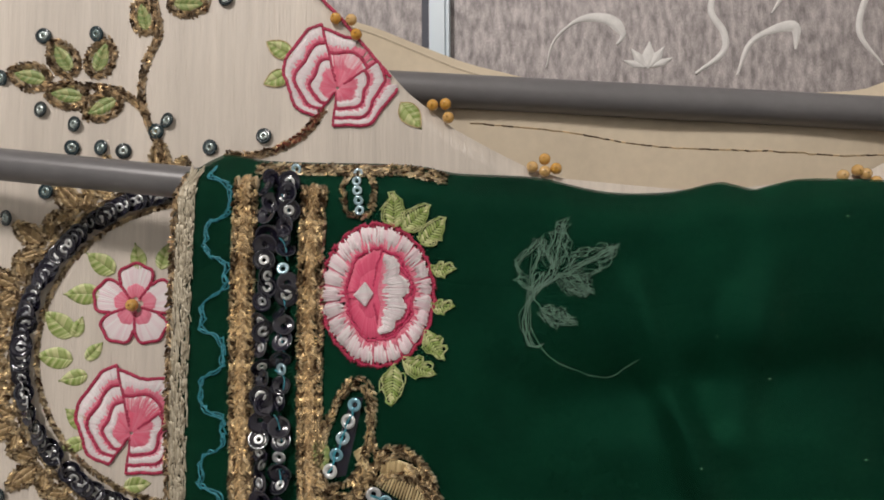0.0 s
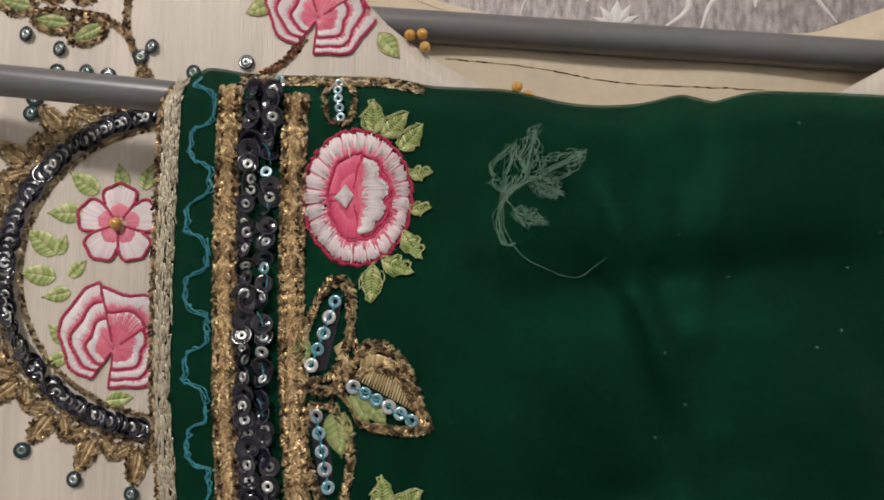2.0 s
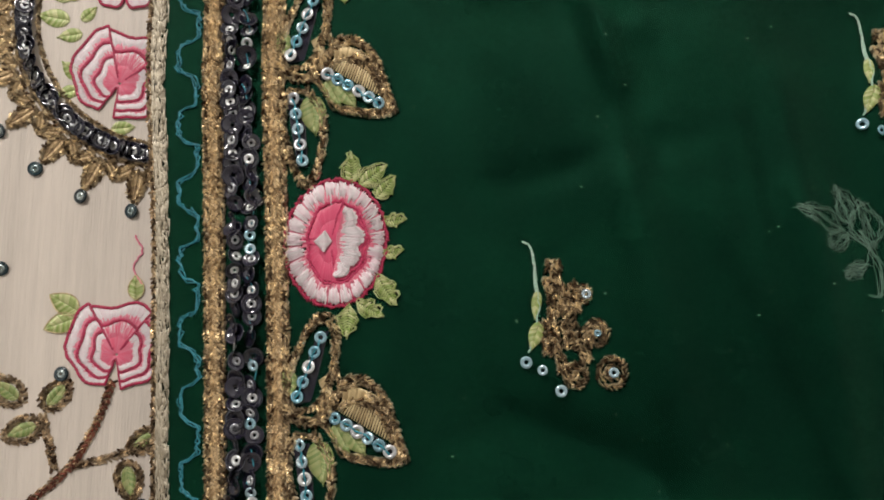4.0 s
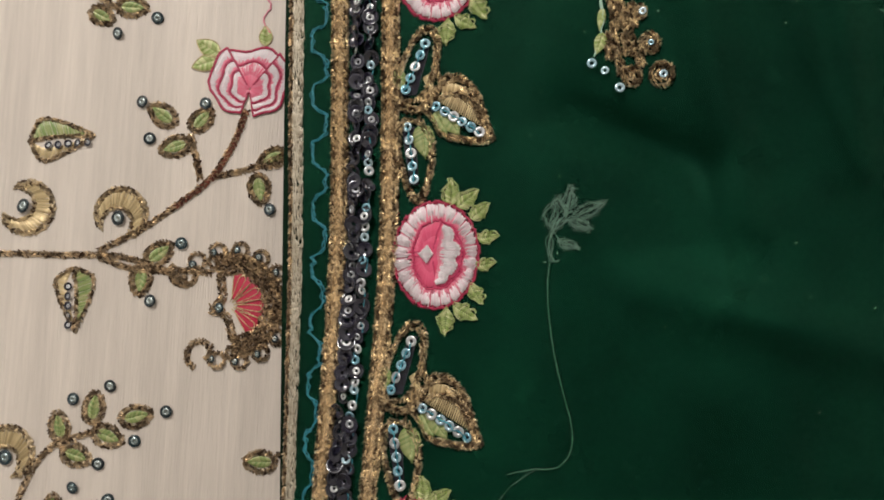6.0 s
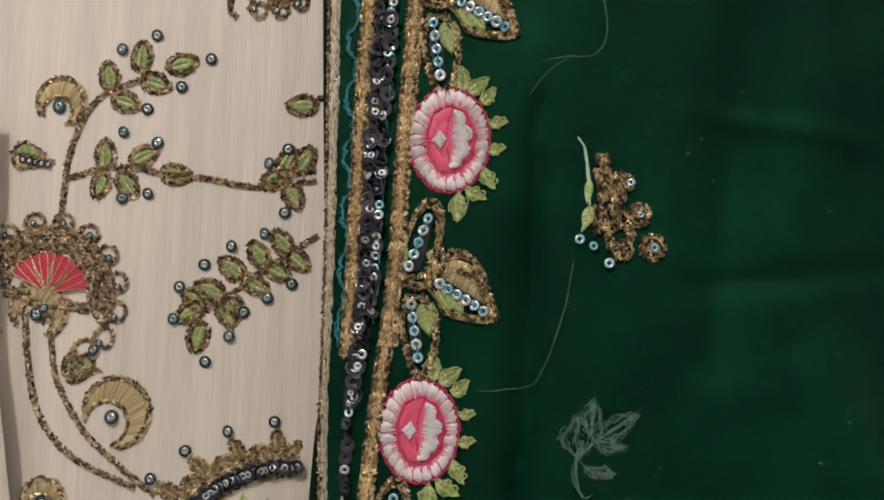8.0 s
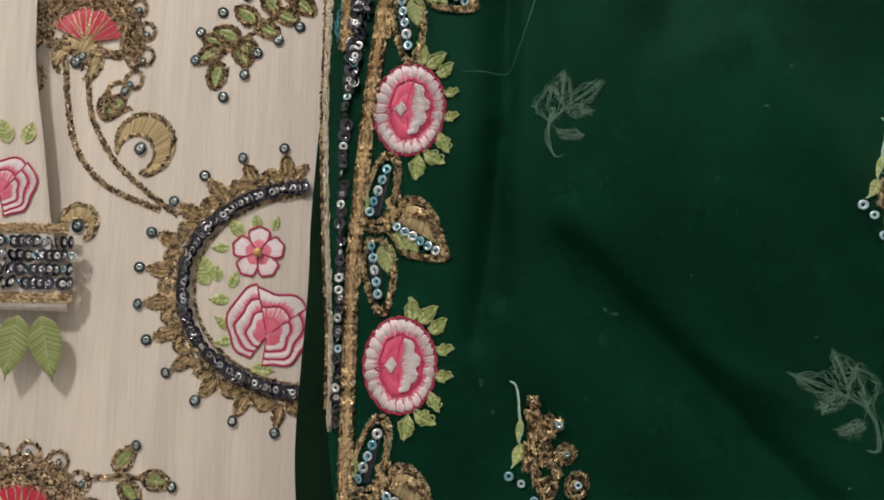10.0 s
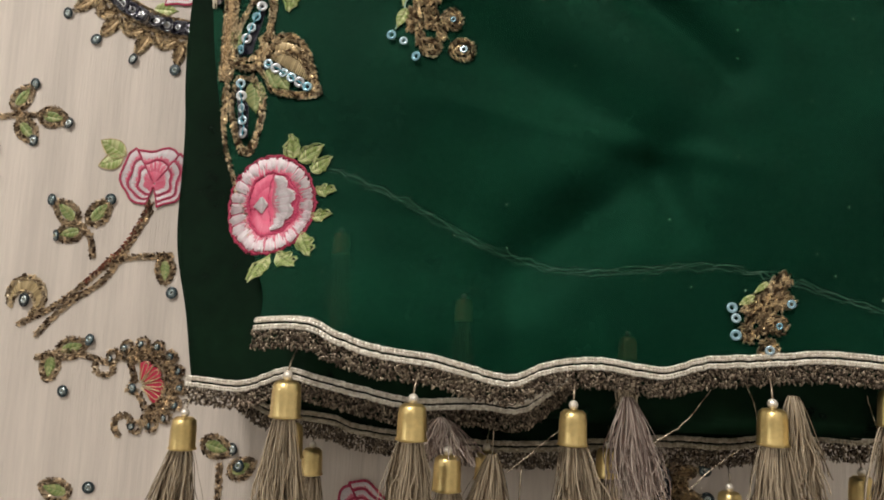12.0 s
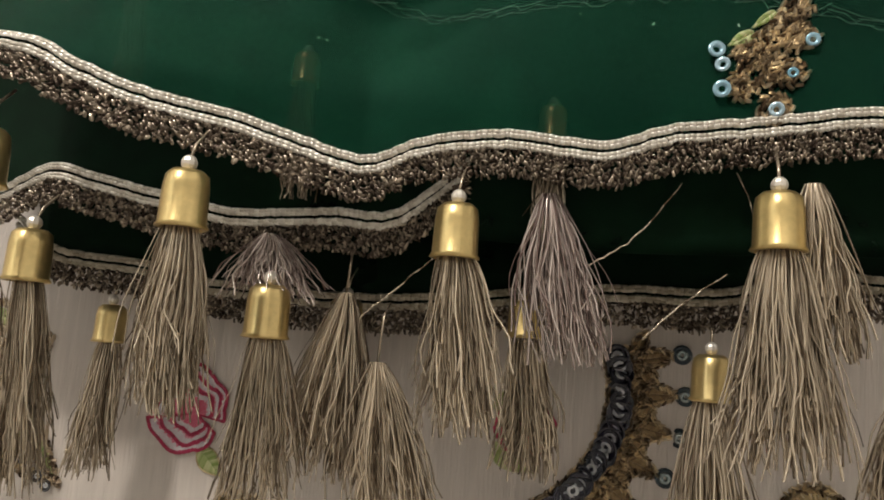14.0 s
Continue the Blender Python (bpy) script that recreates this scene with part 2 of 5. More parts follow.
class Sew:
    """Collects stitches (x0, z0, x1, z1, width, height, base) and lays them on a cloth."""

    def __init__(self):
        self.rows = []

    def add(self, x0, z0, x1, z1, w, h, b=0.0):
        self.rows.append((x0, z0, x1, z1, w, h, b))

    def cord(self, points, width=1.6, length=1.7, thread=0.6, rate=1.0, angle=0.7, base=0.1, high=0.5, rng=None):
        """Couched metal purl: rows of short fat grains that lean to and fro like a plait."""
        rng = rng or np.random.default_rng(len(self.rows) + int(width * 100))
        p = spline(points, 0.4)
        seg = np.linalg.norm(np.diff(p, axis=0), axis=1)
        cum = np.r_[0, np.cumsum(seg)]
        rows = max(2, int(round(width / 0.95)))
        pitch = 1.3 / min(1.0, max(rate, 0.45))
        for k in range(rows):
            s = np.arange(rng.uniform(0, pitch), cum[-1], pitch)
            n = len(s)
            if not n:
                continue
            s = np.clip(s + rng.normal(0, 0.16, n), 0, cum[-1])
            i = np.clip(np.searchsorted(cum, s) - 1, 0, len(seg) - 1)
            d = (p[i + 1] - p[i]) / np.maximum(seg[i], 1e-6)[:, None]
            off = ((k + 0.5) / rows - 0.5) * width + rng.normal(0, 0.13, n)
            x, z = np.interp(s, cum, p[:, 0]) - d[:, 1] * off, np.interp(s, cum, p[:, 1]) + d[:, 0] * off
            a = np.arctan2(d[:, 1], d[:, 0]) + (0.52 if k % 2 else -0.52) + rng.normal(0, 0.2 + 0.25 * angle, n)
            half = rng.uniform(0.75, 1.15, n)
            c, q = np.cos(a) * half, np.sin(a) * half
            crown = 1 - np.abs(2 * (k + 0.5) / rows - 1) ** 2
            b = base + crown * rng.uniform(0.1, 0.3 * width ** 0.5, n)
            self.rows += list(zip(x - c, z - q, x + c, z + q, rng.uniform(0.8, 1.25, n), rng.uniform(0.55, 1.0, n), b))
        return self

    def line(self, points, thread=0.5, step=1.1, base=0.2, high=0.4, jitter=0.0):
        """A plain running thread."""
        p = spline(points, step)
        if jitter:
            p = p + np.random.default_rng(len(p)).normal(0, jitter, p.shape)
        for a, b in zip(p[:-1], p[1:]):
            d = (b - a) * 0.18
            self.add(a[0] - d[0], a[1] - d[1], b[0] + d[0], b[1] + d[1], thread, high, base)
        return self

    def moved(self, x, z, turn=0.0, size=1.0, flip=1):
        """The same stitches at another place."""
        r = np.array(self.rows)
        c, s = math.cos(turn) * size, math.sin(turn) * size
        out = Sew()
        q = r.copy()
        for i in (0, 2):
            u, v = r[:, i] * flip, r[:, i + 1]
            q[:, i], q[:, i + 1] = x + c * u - s * v, z + s * u + c * v
        q[:, 4] *= size
        out.rows = [tuple(a) for a in q]
        return out

    def build(self, name, material, cloth):
        r = np.array(self.rows if self.rows else [(0, 0, 1, 0, 0.3, 0.3, 0)])
        a, b = r[:, 0:2], r[:, 2:4]
        d = b - a
        n = np.stack([-d[:, 1], d[:, 0]], 1) / np.maximum(np.linalg.norm(d, axis=1), 1e-6)[:, None] * (r[:, 4] / 2)[:, None]
        low, high = r[:, 6], r[:, 6] + r[:, 5]
        flat = [a + n * 0.7, a - n * 0.7, b + n * 0.7, b - n * 0.7, (a + b) / 2 + n, (a + b) / 2 - n, a + d * 0.14, b - d * 0.14]
        hs = [low, low, low, low, low, low, high, high]
        v = np.empty((len(r), 8, 3))
        for k in range(8):
            x, z = flat[k][:, 0], flat[k][:, 1]
            v[:, k, 0], v[:, k, 2] = x, z
            v[:, k, 1] = cloth(x, z) - hs[k]
        faces = []
        for i in range(0, 8 * len(r), 8):
            faces += [(i, i + 4, i + 6), (i + 4, i + 7, i + 6), (i + 4, i + 2, i + 7), (i + 2, i + 3, i + 7),
                      (i + 3, i + 5, i + 7), (i + 5, i + 6, i + 7), (i + 5, i + 1, i + 6), (i + 1, i, i + 6)]
        return mesh_object(name, (v.reshape(-1, 3) * MM).tolist(), faces, material, material not in (ZARI, ZARI_DARK, COPPER, GOLD))


def sheet(name, left, right, top, bottom, cloth, material, nx=60, nz=120, thick=0.35):
    """A cloth of some thickness; left and right are functions of z, top and bottom of x (all mm)."""
    s, t = np.meshgrid(np.linspace(0, 1, nx), np.linspace(0, 1, nz))
    zt, zb = top, bottom
    x = np.zeros_like(s)
    z = np.zeros_like(s)
    guess = left((zt(0.0) + zb(0.0)) / 2) * np.ones_like(s)
    for _ in range(4):
        z = zt(guess) * (1 - t) + zb(guess) * t
        guess = left(z) * (1 - s) + right(z) * s
    x = guess
    y = cloth(x, z)
    v = np.stack([x, y, z], -1).reshape(-1, 3)
    w = v + np.array([0, thick, 0])
    n = nx * nz
    idx = np.arange(n).reshape(nz, nx)
    faces = []
    for i in range(nz - 1):
        for j in range(nx - 1):
            a, b, c, d = (int(k) for k in (idx[i, j], idx[i, j + 1], idx[i + 1, j + 1], idx[i + 1, j]))
            faces.append((a, d, c, b))
            faces.append((n + a, n + b, n + c, n + d))
    rim = [*idx[0, :], *idx[1:, -1], *idx[-1, -2::-1], *idx[-2:0:-1, 0]]
    rim = [int(k) for k in rim]
    for a, b in zip(rim, rim[1:] + rim[:1]):
        faces.append((a, b, n + b, n + a))
    return mesh_object(name, (np.vstack([v, w]) * MM).tolist(), faces, material)


def table(rows):
    """A smooth function through (z, x) rows."""
    r = sorted(rows)
    p = spline(r, 4.0)
    return lambda z: np.interp(z, p[:, 0], p[:, 1])


def tube(name, points, radius, material, sides=10, closed_ends=True):
    """A round tube along points (mm)."""
    p = [Vector(q) for q in points]
    verts, faces = [], []
    for i, q in enumerate(p):
        d = (p[min(i + 1, len(p) - 1)] - p[max(i - 1, 0)]).normalized()
        u = d.orthogonal().normalized() if abs(d.x) < 0.9 else d.cross(Vector((0, 0, 1))).normalized()
        w = d.cross(u)
        r = radius[i] if isinstance(radius, (list, tuple)) else radius
        for k in range(sides):
            a = 2 * math.pi * k / sides
            verts.append((q + (u * math.cos(a) + w * math.sin(a)) * r) * MM)
    for i in range(len(p) - 1):
        for k in range(sides):
            a, b = i * sides + k, i * sides + (k + 1) % sides
            faces.append((a, b, b + sides, a + sides))
    if closed_ends:
        faces.append(tuple(range(sides))[::-1])
        faces.append(tuple(range((len(p) - 1) * sides, len(p) * sides)))
    return mesh_object(name, verts, faces, material)


def lathe(name, profile, materials, sides=14, slots=None):
    """A turned mesh from (radius, height, slot) rows, in mm, its axis along -y (off the cloth)."""
    verts, faces, ms = [], [], []
    for r, h, _ in profile:
        for k in range(sides):
            a = 2 * math.pi * k / sides
            verts.append((r * math.cos(a) * MM, -h * MM, r * math.sin(a) * MM))
    for i in range(len(profile) - 1):
        for k in range(sides):
            a, b = i * sides + k, i * sides + (k + 1) % sides
            faces.append((a, b, b + sides, a + sides))
            ms.append(profile[i][2])
    ob = mesh_object(name, verts, faces, materials, True, ms)
    return ob


def keep_mesh(ob):
    me = ob.data
    bpy.data.objects.remove(ob)
    return me


EYELET = keep_mesh(lathe("sequin", [(2.9, 0.1, 0), (2.85, 0.6, 0), (2.3, 0.75, 0), (1.75, 0.4, 0), (1.7, 0.55, 1), (1.1, 0.9, 1), (0.6, 0.7, 1), (0.45, 0.2, 0)], [GUN, EYE_RING]))
CUP = keep_mesh(lathe("sequin", [(3.1, 1.1, 0), (3.0, 1.2, 0), (2.3, 0.8, 0), (1.5, 0.6, 0), (1.45, 0.75, 1), (1.0, 0.9, 1), (0.65, 0.75, 1), (0.5, 0.3, 0)], [BLACK, PEARL], 16))
PLAIN = keep_mesh(lathe("sequin", [(3.1, 1.1, 0), (3.0, 1.2, 0), (2.2, 0.75, 0), (1.5, 0.6, 0), (0.6, 0.35, 0), (0.5, 0.1, 0)], [BLACK]))
RING = keep_mesh(lathe("sequin", [(2.0, 0.3, 0), (1.9, 0.75, 0), (1.1, 0.5, 0), (0.75, 0.3, 0), (0.7, 0.0, 0)], [BLUE]))
SILVER_RING = keep_mesh(lathe("sequin", [(2.15, 0.3, 0), (2.05, 0.75, 0), (1.2, 0.55, 0), (0.75, 0.3, 0), (0.7, 0.0, 0)], [PEARL]))
BALL = keep_mesh(lathe("bead", [(0.3, 0.0, 0), (1.4, 0.5, 0), (2.1, 1.5, 0), (2.2, 2.2, 0), (1.8, 3.3, 0), (1.0, 3.9, 0), (0.3, 4.0, 0)], [BEAD], 12))
DICE = random.Random(7)


def stud(mesh, x, z, cloth, parent, name="sequin", size=1.0, tilt=14, lift=0.4):
    """One sequin or bead sewn to a cloth."""
    ob = new(name, mesh)
    y = float(cloth(np.array(x), np.array(z))) - lift
    turn = Euler([radians(DICE.uniform(-tilt, tilt)), radians(DICE.uniform(0, 360)), radians(DICE.uniform(-tilt, tilt))])
    ob.matrix_basis = Matrix.LocRotScale((x * MM, y * MM, z * MM), turn, (size, size, size))
    under(ob, parent)
    return ob


# ---- the room ----
def box(name, lo, hi, material, bevel=0.0):
    bm = bmesh.new()
    bmesh.ops.create_cube(bm, size=1)
    for v in bm.verts:
        v.co = Vector([lo[i] if v.co[i] < 0 else hi[i] for i in range(3)])
    if bevel:
        bmesh.ops.bevel(bm, geom=bm.edges[:], offset=bevel, segments=2, affect="EDGES")
    me = bpy.data.meshes.new(name)
    bm.to_mesh(me)
    bm.free()
    me.materials.append(material)
    return new(name, me)


X0, X1, Y0, Y1, Z0, Z1 = -1.3, 0.54, -2.6, 0.16, -1.5, 1.2
for name, lo, hi, m, label, cat in (
        ("wall_north", (X0, Y1, Z0), (X1, Y1 + 0.1, Z1), PAPER, "taupe textured wallpaper wall behind the clothes rails", "wall"),
        ("wall_south", (X0, Y0 - 0.1, Z0), (X1, Y0, Z1), PAINT, "plain painted wall closing the room", "wall"),
        ("wall_west", (X0 - 0.1, Y0 - 0.1, Z0), (X0, Y1 + 0.1, Z1), PAINT, "plain painted side wall of the room", "wall"),
        ("wall_east", (X1, Y0 - 0.1, Z0), (X1 + 0.1, Y1 + 0.1, Z1), PAINT, "plain painted side wall of the room", "wall"),
        ("floor", (X0 - 0.1, Y0 - 0.1, Z0 - 0.1), (X1 + 0.1, Y1 + 0.1, Z0), FLOOR, "pale tiled floor of the room", "floor"),
        ("ceiling", (X0 - 0.1, Y0 - 0.1, Z1), (X1 + 0.1, Y1 + 0.1, Z1 + 0.1), PAINT, "white painted ceiling of the room", "ceiling")):
    tagged(box(name, lo, hi, m), label, cat, kind="structure")

strip = tagged(box("trim", (-0.006, 0.150, Z0), (0.0045, 0.160, Z1), BLUE_TRIM, 0.002), "pale blue glossy moulding running down the wallpaper", "moulding", kind="structure")
gap = tagged(box("trim", (-0.0105, 0.156, Z0), (-0.0065, 0.160, Z1), DARK), "dark joint beside the moulding", "moulding", kind="structure")


def wall_y(x, z):
    return 160.0 + 0 * x


def scroll(points, widths):
    """A raised white scroll of the wallpaper: a ribbon that swells and tapers."""
    p = spline(points, 1.5)
    w = np.interp(np.linspace(0, 1, len(p)), np.linspace(0, 1, len(widths)), widths)
    d = np.gradient(p, axis=0)
    n = np.stack([-d[:, 1], d[:, 0]], 1) / np.linalg.norm(d, axis=1)[:, None]
    verts, faces = [], []
    for q, m, k in zip(p, n, w):
        for s, h in ((-1, 0), (-0.6, 0.6), (0.6, 0.6), (1, 0)):
            verts.append(((q[0] + m[0] * k * s / 2) * MM, (159.98 - h) * MM, (q[1] + m[1] * k * s / 2) * MM))
    for i in range(len(p) - 1):
        for k in range(3):
            a = 4 * i + k
            faces.append((a, a + 4, a + 5, a + 1))
    ob = mesh_object("scroll", verts, faces, SCROLL)
    return ob


pattern = thing("wallpaper_pattern", (0.1, 0.16, 0.13), "white scrolling vines and lotus flowers of the taupe wallpaper", "wallpaper pattern", kind="structure")
for pts, ws in (([(54, 117.5), (58.7, 132), (71.7, 141.8), (85.9, 141), (92.8, 133), (89.9, 127.5)], [0.6, 1.2, 1.6, 4.5, 6, 1]),
                ([(128, 110.4), (141.2, 120.4), (142.2, 130.4), (136.3, 142.3), (140.2, 156.6), (150, 175)], [1.5, 3, 3.5, 3, 2.5, 2]),
                ([(147.8, 108.6), (154.1, 124), (164.9, 130.5), (175.5, 131.3), (175.6, 120)], [1.2, 2.5, 3, 6, 1]),
                ([(165, 139), (171, 149), (176, 162), (170, 172)], [0.8, 3, 4, 1]),
                ([(105, 114), (106, 128)], [1, 7, 0.6]), ([(104, 115), (97, 125)], [1, 5, 0.6]), ([(106, 115), (113, 125)], [1, 5, 0.6]),
                ([(103, 115), (93, 119)], [1, 4, 0.6]), ([(107, 115), (117, 119)], [1, 4, 0.6]),
                ([(60, 175), (70, 165), (86, 163)], [1, 4, 1]), ([(215, 110), (205, 128), (212, 150), (226, 160)], [1, 3, 3, 1])):
    part("scroll", scroll(pts, ws), pattern)


# ---- the two rails ----
def rail(name, a, b, radius, label):
    """A straight steel tube from wall to wall, with a flange at each end."""
    a, b = Vector(a), Vector(b)
    d = (b - a) / (b.x - a.x)
    ends = [a + d * (X0 * 1000 - a.x), a + d * (X1 * 1000 - a.x)]
    t = thing(name, tuple(ends[0] * MM), label, "clothes rail", "clothes rails")
    n = 40
    part("tube", tube("tube", [tuple(ends[0].lerp(ends[1], i / n)) for i in range(n + 1)], radius, RAIL, 28), t)
    for e, s in ((ends[0], 1), (ends[1], -1)):
        part("flange", tube("flange", [tuple(e), tuple(e + d * 5 * s), tuple(e + d * 7 * s)], [radius * 2.2, radius * 2.2, radius * 1.4], RAIL, 24), t)
    return t


rail("clothes_rail", (-112, 0.0, 42), (-54, 6.0, 35.6), 5.3, "grey painted steel rail carrying the green scarf")
rail("clothes_rail", (-2, 59, 80), (180, 89, 70), 6.6, "grey painted steel rail inside the neck of the dress")


# ---- motifs ----
def leaf_line(x0, z0, x1, z1, fat=0.62, n=11, plump=0.85):
    """The closed outline of a leaf from its base to its tip."""
    b, t = np.array((x0, z0)), np.array((x1, z1))
    d = t - b
    m = np.array((-d[1], d[0])) * fat / 2
    s = np.linspace(0, 1, n)
    w = np.abs(np.sin(math.pi * s ** 0.85)) ** plump
    one = b + s[:, None] * d + w[:, None] * m
    two = b + s[:, None] * d - w[:, None] * m
    return np.vstack([one, two[::-1][1:]])


def satin_leaf(sew, x0, z0, x1, z1, fat=0.55, gap=0.55, base=0.2, cover=1.0):
    """Slanting satin stitches from the midrib to both edges."""
    d = np.array((x1 - x0, z1 - z0))
    l = np.linalg.norm(d)
    m = np.array((-d[1], d[0])) * fat / 2
    for s in np.arange(0.05, 0.95, gap / l):
        if s > cover:
            break
        w = math.sin(math.pi * min(1, s + 0.12) ** 0.85) ** 0.85
        c = np.array((x0, z0)) + d * s
        for k in (1, -1):
            e = c + d * 0.12 + m * w * k
            sew.add(c[0], c[1], e[0], e[1], 0.75, 0.45, base)
    return sew


def gold_leaf(parent, cord, x0, z0, x1, z1, cloth, fill=LEAF, fat=0.62):
    """An embroidered leaf: couched gold edge and a thread filling."""
    l = math.hypot(x1 - x0, z1 - z0)
    if l > 14:
        x0, z0, l = x1 - (x1 - x0) * 14 / l, z1 - (z1 - z0) * 14 / l, 14
    k = 1.0 if l > 12.5 else 12.5 / max(l, 4)
    mx, mz = (x0 + x1) / 2, (z0 + z1) / 2
    x0, z0, x1, z1 = mx + (x0 - mx) * k, mz + (z0 - mz) * k, mx + (x1 - mx) * k, mz + (z1 - mz) * k
    cord.cord(leaf_line(x0, z0, x1, z1, fat, 11, 0.62), 2.6, 1.3, 0.5, 1.0, 0.7)
    s = Sew()
    satin_leaf(s, x0 + (x1 - x0) * 0.1, z0 + (z1 - z0) * 0.1, x0 + (x1 - x0) * 0.92, z0 + (z1 - z0) * 0.92, fat * 0.74, 0.5)
    return s


def sprig(stem, leaves, sequins, cloth=dress_y, owner=None, thread=None):
    """A stem of couched gold thread with filled leaves and single sequins."""
    owner = owner or dress
    cord = Sew()
    cord.cord(stem, 2.9, 1.6, 0.6, 1.0, 0.6)
    fills = [gold_leaf(owner, cord, *row, cloth) for row in leaves]
    body = part("floral_sprig", cord.build("floral_sprig", thread or ZARI_DARK, cloth), owner, "antique gold couched stem with leaf outlines")
    for f in fills:
        part("leaf", f.build("leaf", LEAF, cloth), body, "green satin-stitched leaf")
    for x, z in sequins:
        stud(EYELET, x, z, cloth, body)
    return body


def curl(x, z, ex, ez, gap=-1.7, cloth=dress_y):
    """A plump comma-shaped scroll, open towards gap, filled with straw satin round a dark sequin."""
    r = math.hypot(ex - x, ez - z)
    hx, hz = x + 0.2 * r * math.cos(gap), z + 0.2 * r * math.sin(gap)
    ts = np.linspace(0, 1, 22)
    turn = gap + 0.55 + ts * 4.9
    out = [(x + r * (1.06 - 0.12 * t) * math.cos(a), z + r * (1.06 - 0.12 * t) * math.sin(a)) for t, a in zip(ts, turn)]
    wide = 0.42 + 0.42 * np.abs(2 * ts - 1) ** 2.2
    inn = [(hx + r * k * math.cos(a), hz + r * k * math.sin(a)) for k, a in zip(wide, turn)]
    cord = Sew().cord(out, 2.8, 1.4, 0.55, 1.0, 0.7)
    cord.cord(inn, 1.7, 1.4, 0.55, 1.0, 0.7)
    body = part("curl_motif", cord.build("curl_motif", ZARI, cloth), dress, "antique gold comma-shaped scroll")
    s = Sew()
    po, pi = spline(out, 0.5), spline(inn, 0.5)
    for t in np.linspace(0.02, 0.98, int(r * 7)):
        a, b = po[int(t * (len(po) - 1))], pi[int(t * (len(pi) - 1))]
        s.add(*(a + (b - a) * 0.06), *(a + (b - a) * 0.94), 0.8, 0.5, 0.15)
    tagged(part("filling", s.build("filling", STRAW, cloth), body, "straw-coloured satin filling"), kind="stuff")
    stud(EYELET, hx, hz, cloth, body, size=1.2)


def fan_flower(x, z, ex, ez, turn, cloth=dress_y):
    """A fan of coral petals inside a ruffle of gold loops with sequins."""
    r = math.hypot(ex - x, ez - z)
    cord = Sew()
    at = lambda k, a: (x + r * k * math.cos(a), z + r * k * math.sin(a))
    for k in (0.60, 0.70, 0.80, 0.90):
        cord.cord([at(k, turn + t) for t in np.linspace(-1.75, 1.75, 16)], r * 0.12, 1.8, 0.6, 0.9, 1.0, 0.2)
    for k, n, w, e in ((1.0, 11, 0.135, 4.0), (0.84, 9, 0.12, 3.4)):
        for i in range(n):
            a = turn + (i / (n - 1) - 0.5) * e
            c = at(k, a)
            cord.cord([(c[0] + r * w * math.cos(b), c[1] + r * w * math.sin(b)) for b in np.linspace(0, 6.28, 9)], 1.8, 1.3, 0.55, 1.0, 0.8, 0.4)
    for q in (-1, 1):
        a = turn + q * 2.3
        c = at(0.98, a)
        cord.cord([(c[0] + r * 0.3 * (1 - 0.12 * b) * math.cos(b * q + a), c[1] + r * 0.3 * (1 - 0.12 * b) * math.sin(b * q + a)) for b in np.linspace(0, 5.2, 12)], 2.6, 1.3, 0.55, 1.0, 0.8)
    cord.cord([at(0.6, turn - 1.7), at(0.2, turn - 2.2), at(0.35, turn + math.pi), at(0.2, turn + 2.2), at(0.6, turn + 1.7)], r * 0.16, 1.6, 0.6, 0.8, 0.9)
    body = part("fan_flower", cord.build("fan_flower", ZARI_DARK, cloth), dress, "ruffled antique gold surround of a coral fan flower")
    veins = Sew()
    for i in range(4):
        a = turn + (i - 1.5) * 0.62
        s = Sew()
        for j in np.linspace(-0.29, 0.29, 13):
            k = 0.60 - 0.6 * j * j
            s.add(*at(0.12, a + j * 0.6), *at(k, a + j), 1.2, 0.6, 0.7)
        part("petal", s.build("petal", RED, cloth), body, "coral red satin petal")
        for e in (-0.31, 0.31):
            veins.line([at(0.15, a + e * 0.6), at(0.56, a + e)], 0.42, 1.6, 1.3, 0.5, 0.1)
        veins.line([at(0.6 - 0.6 * (j / 3.2) ** 2, a + j * 0.1) for j in (-3, -1, 1, 3)], 0.5, 1.2, 1.2, 0.4)
    part("petal_edge", veins.build("petal_edge", STRAW, cloth), body, "gold thread between the petals")
    for i in range(11):
        stud(EYELET, *at(1.0, turn + (i / 10 - 0.5) * 4.2), cloth, body, size=0.62, lift=0.8)
    stud(EYELET, *at(-0.2, turn), cloth, body, size=0.8, lift=0.8)
    return body


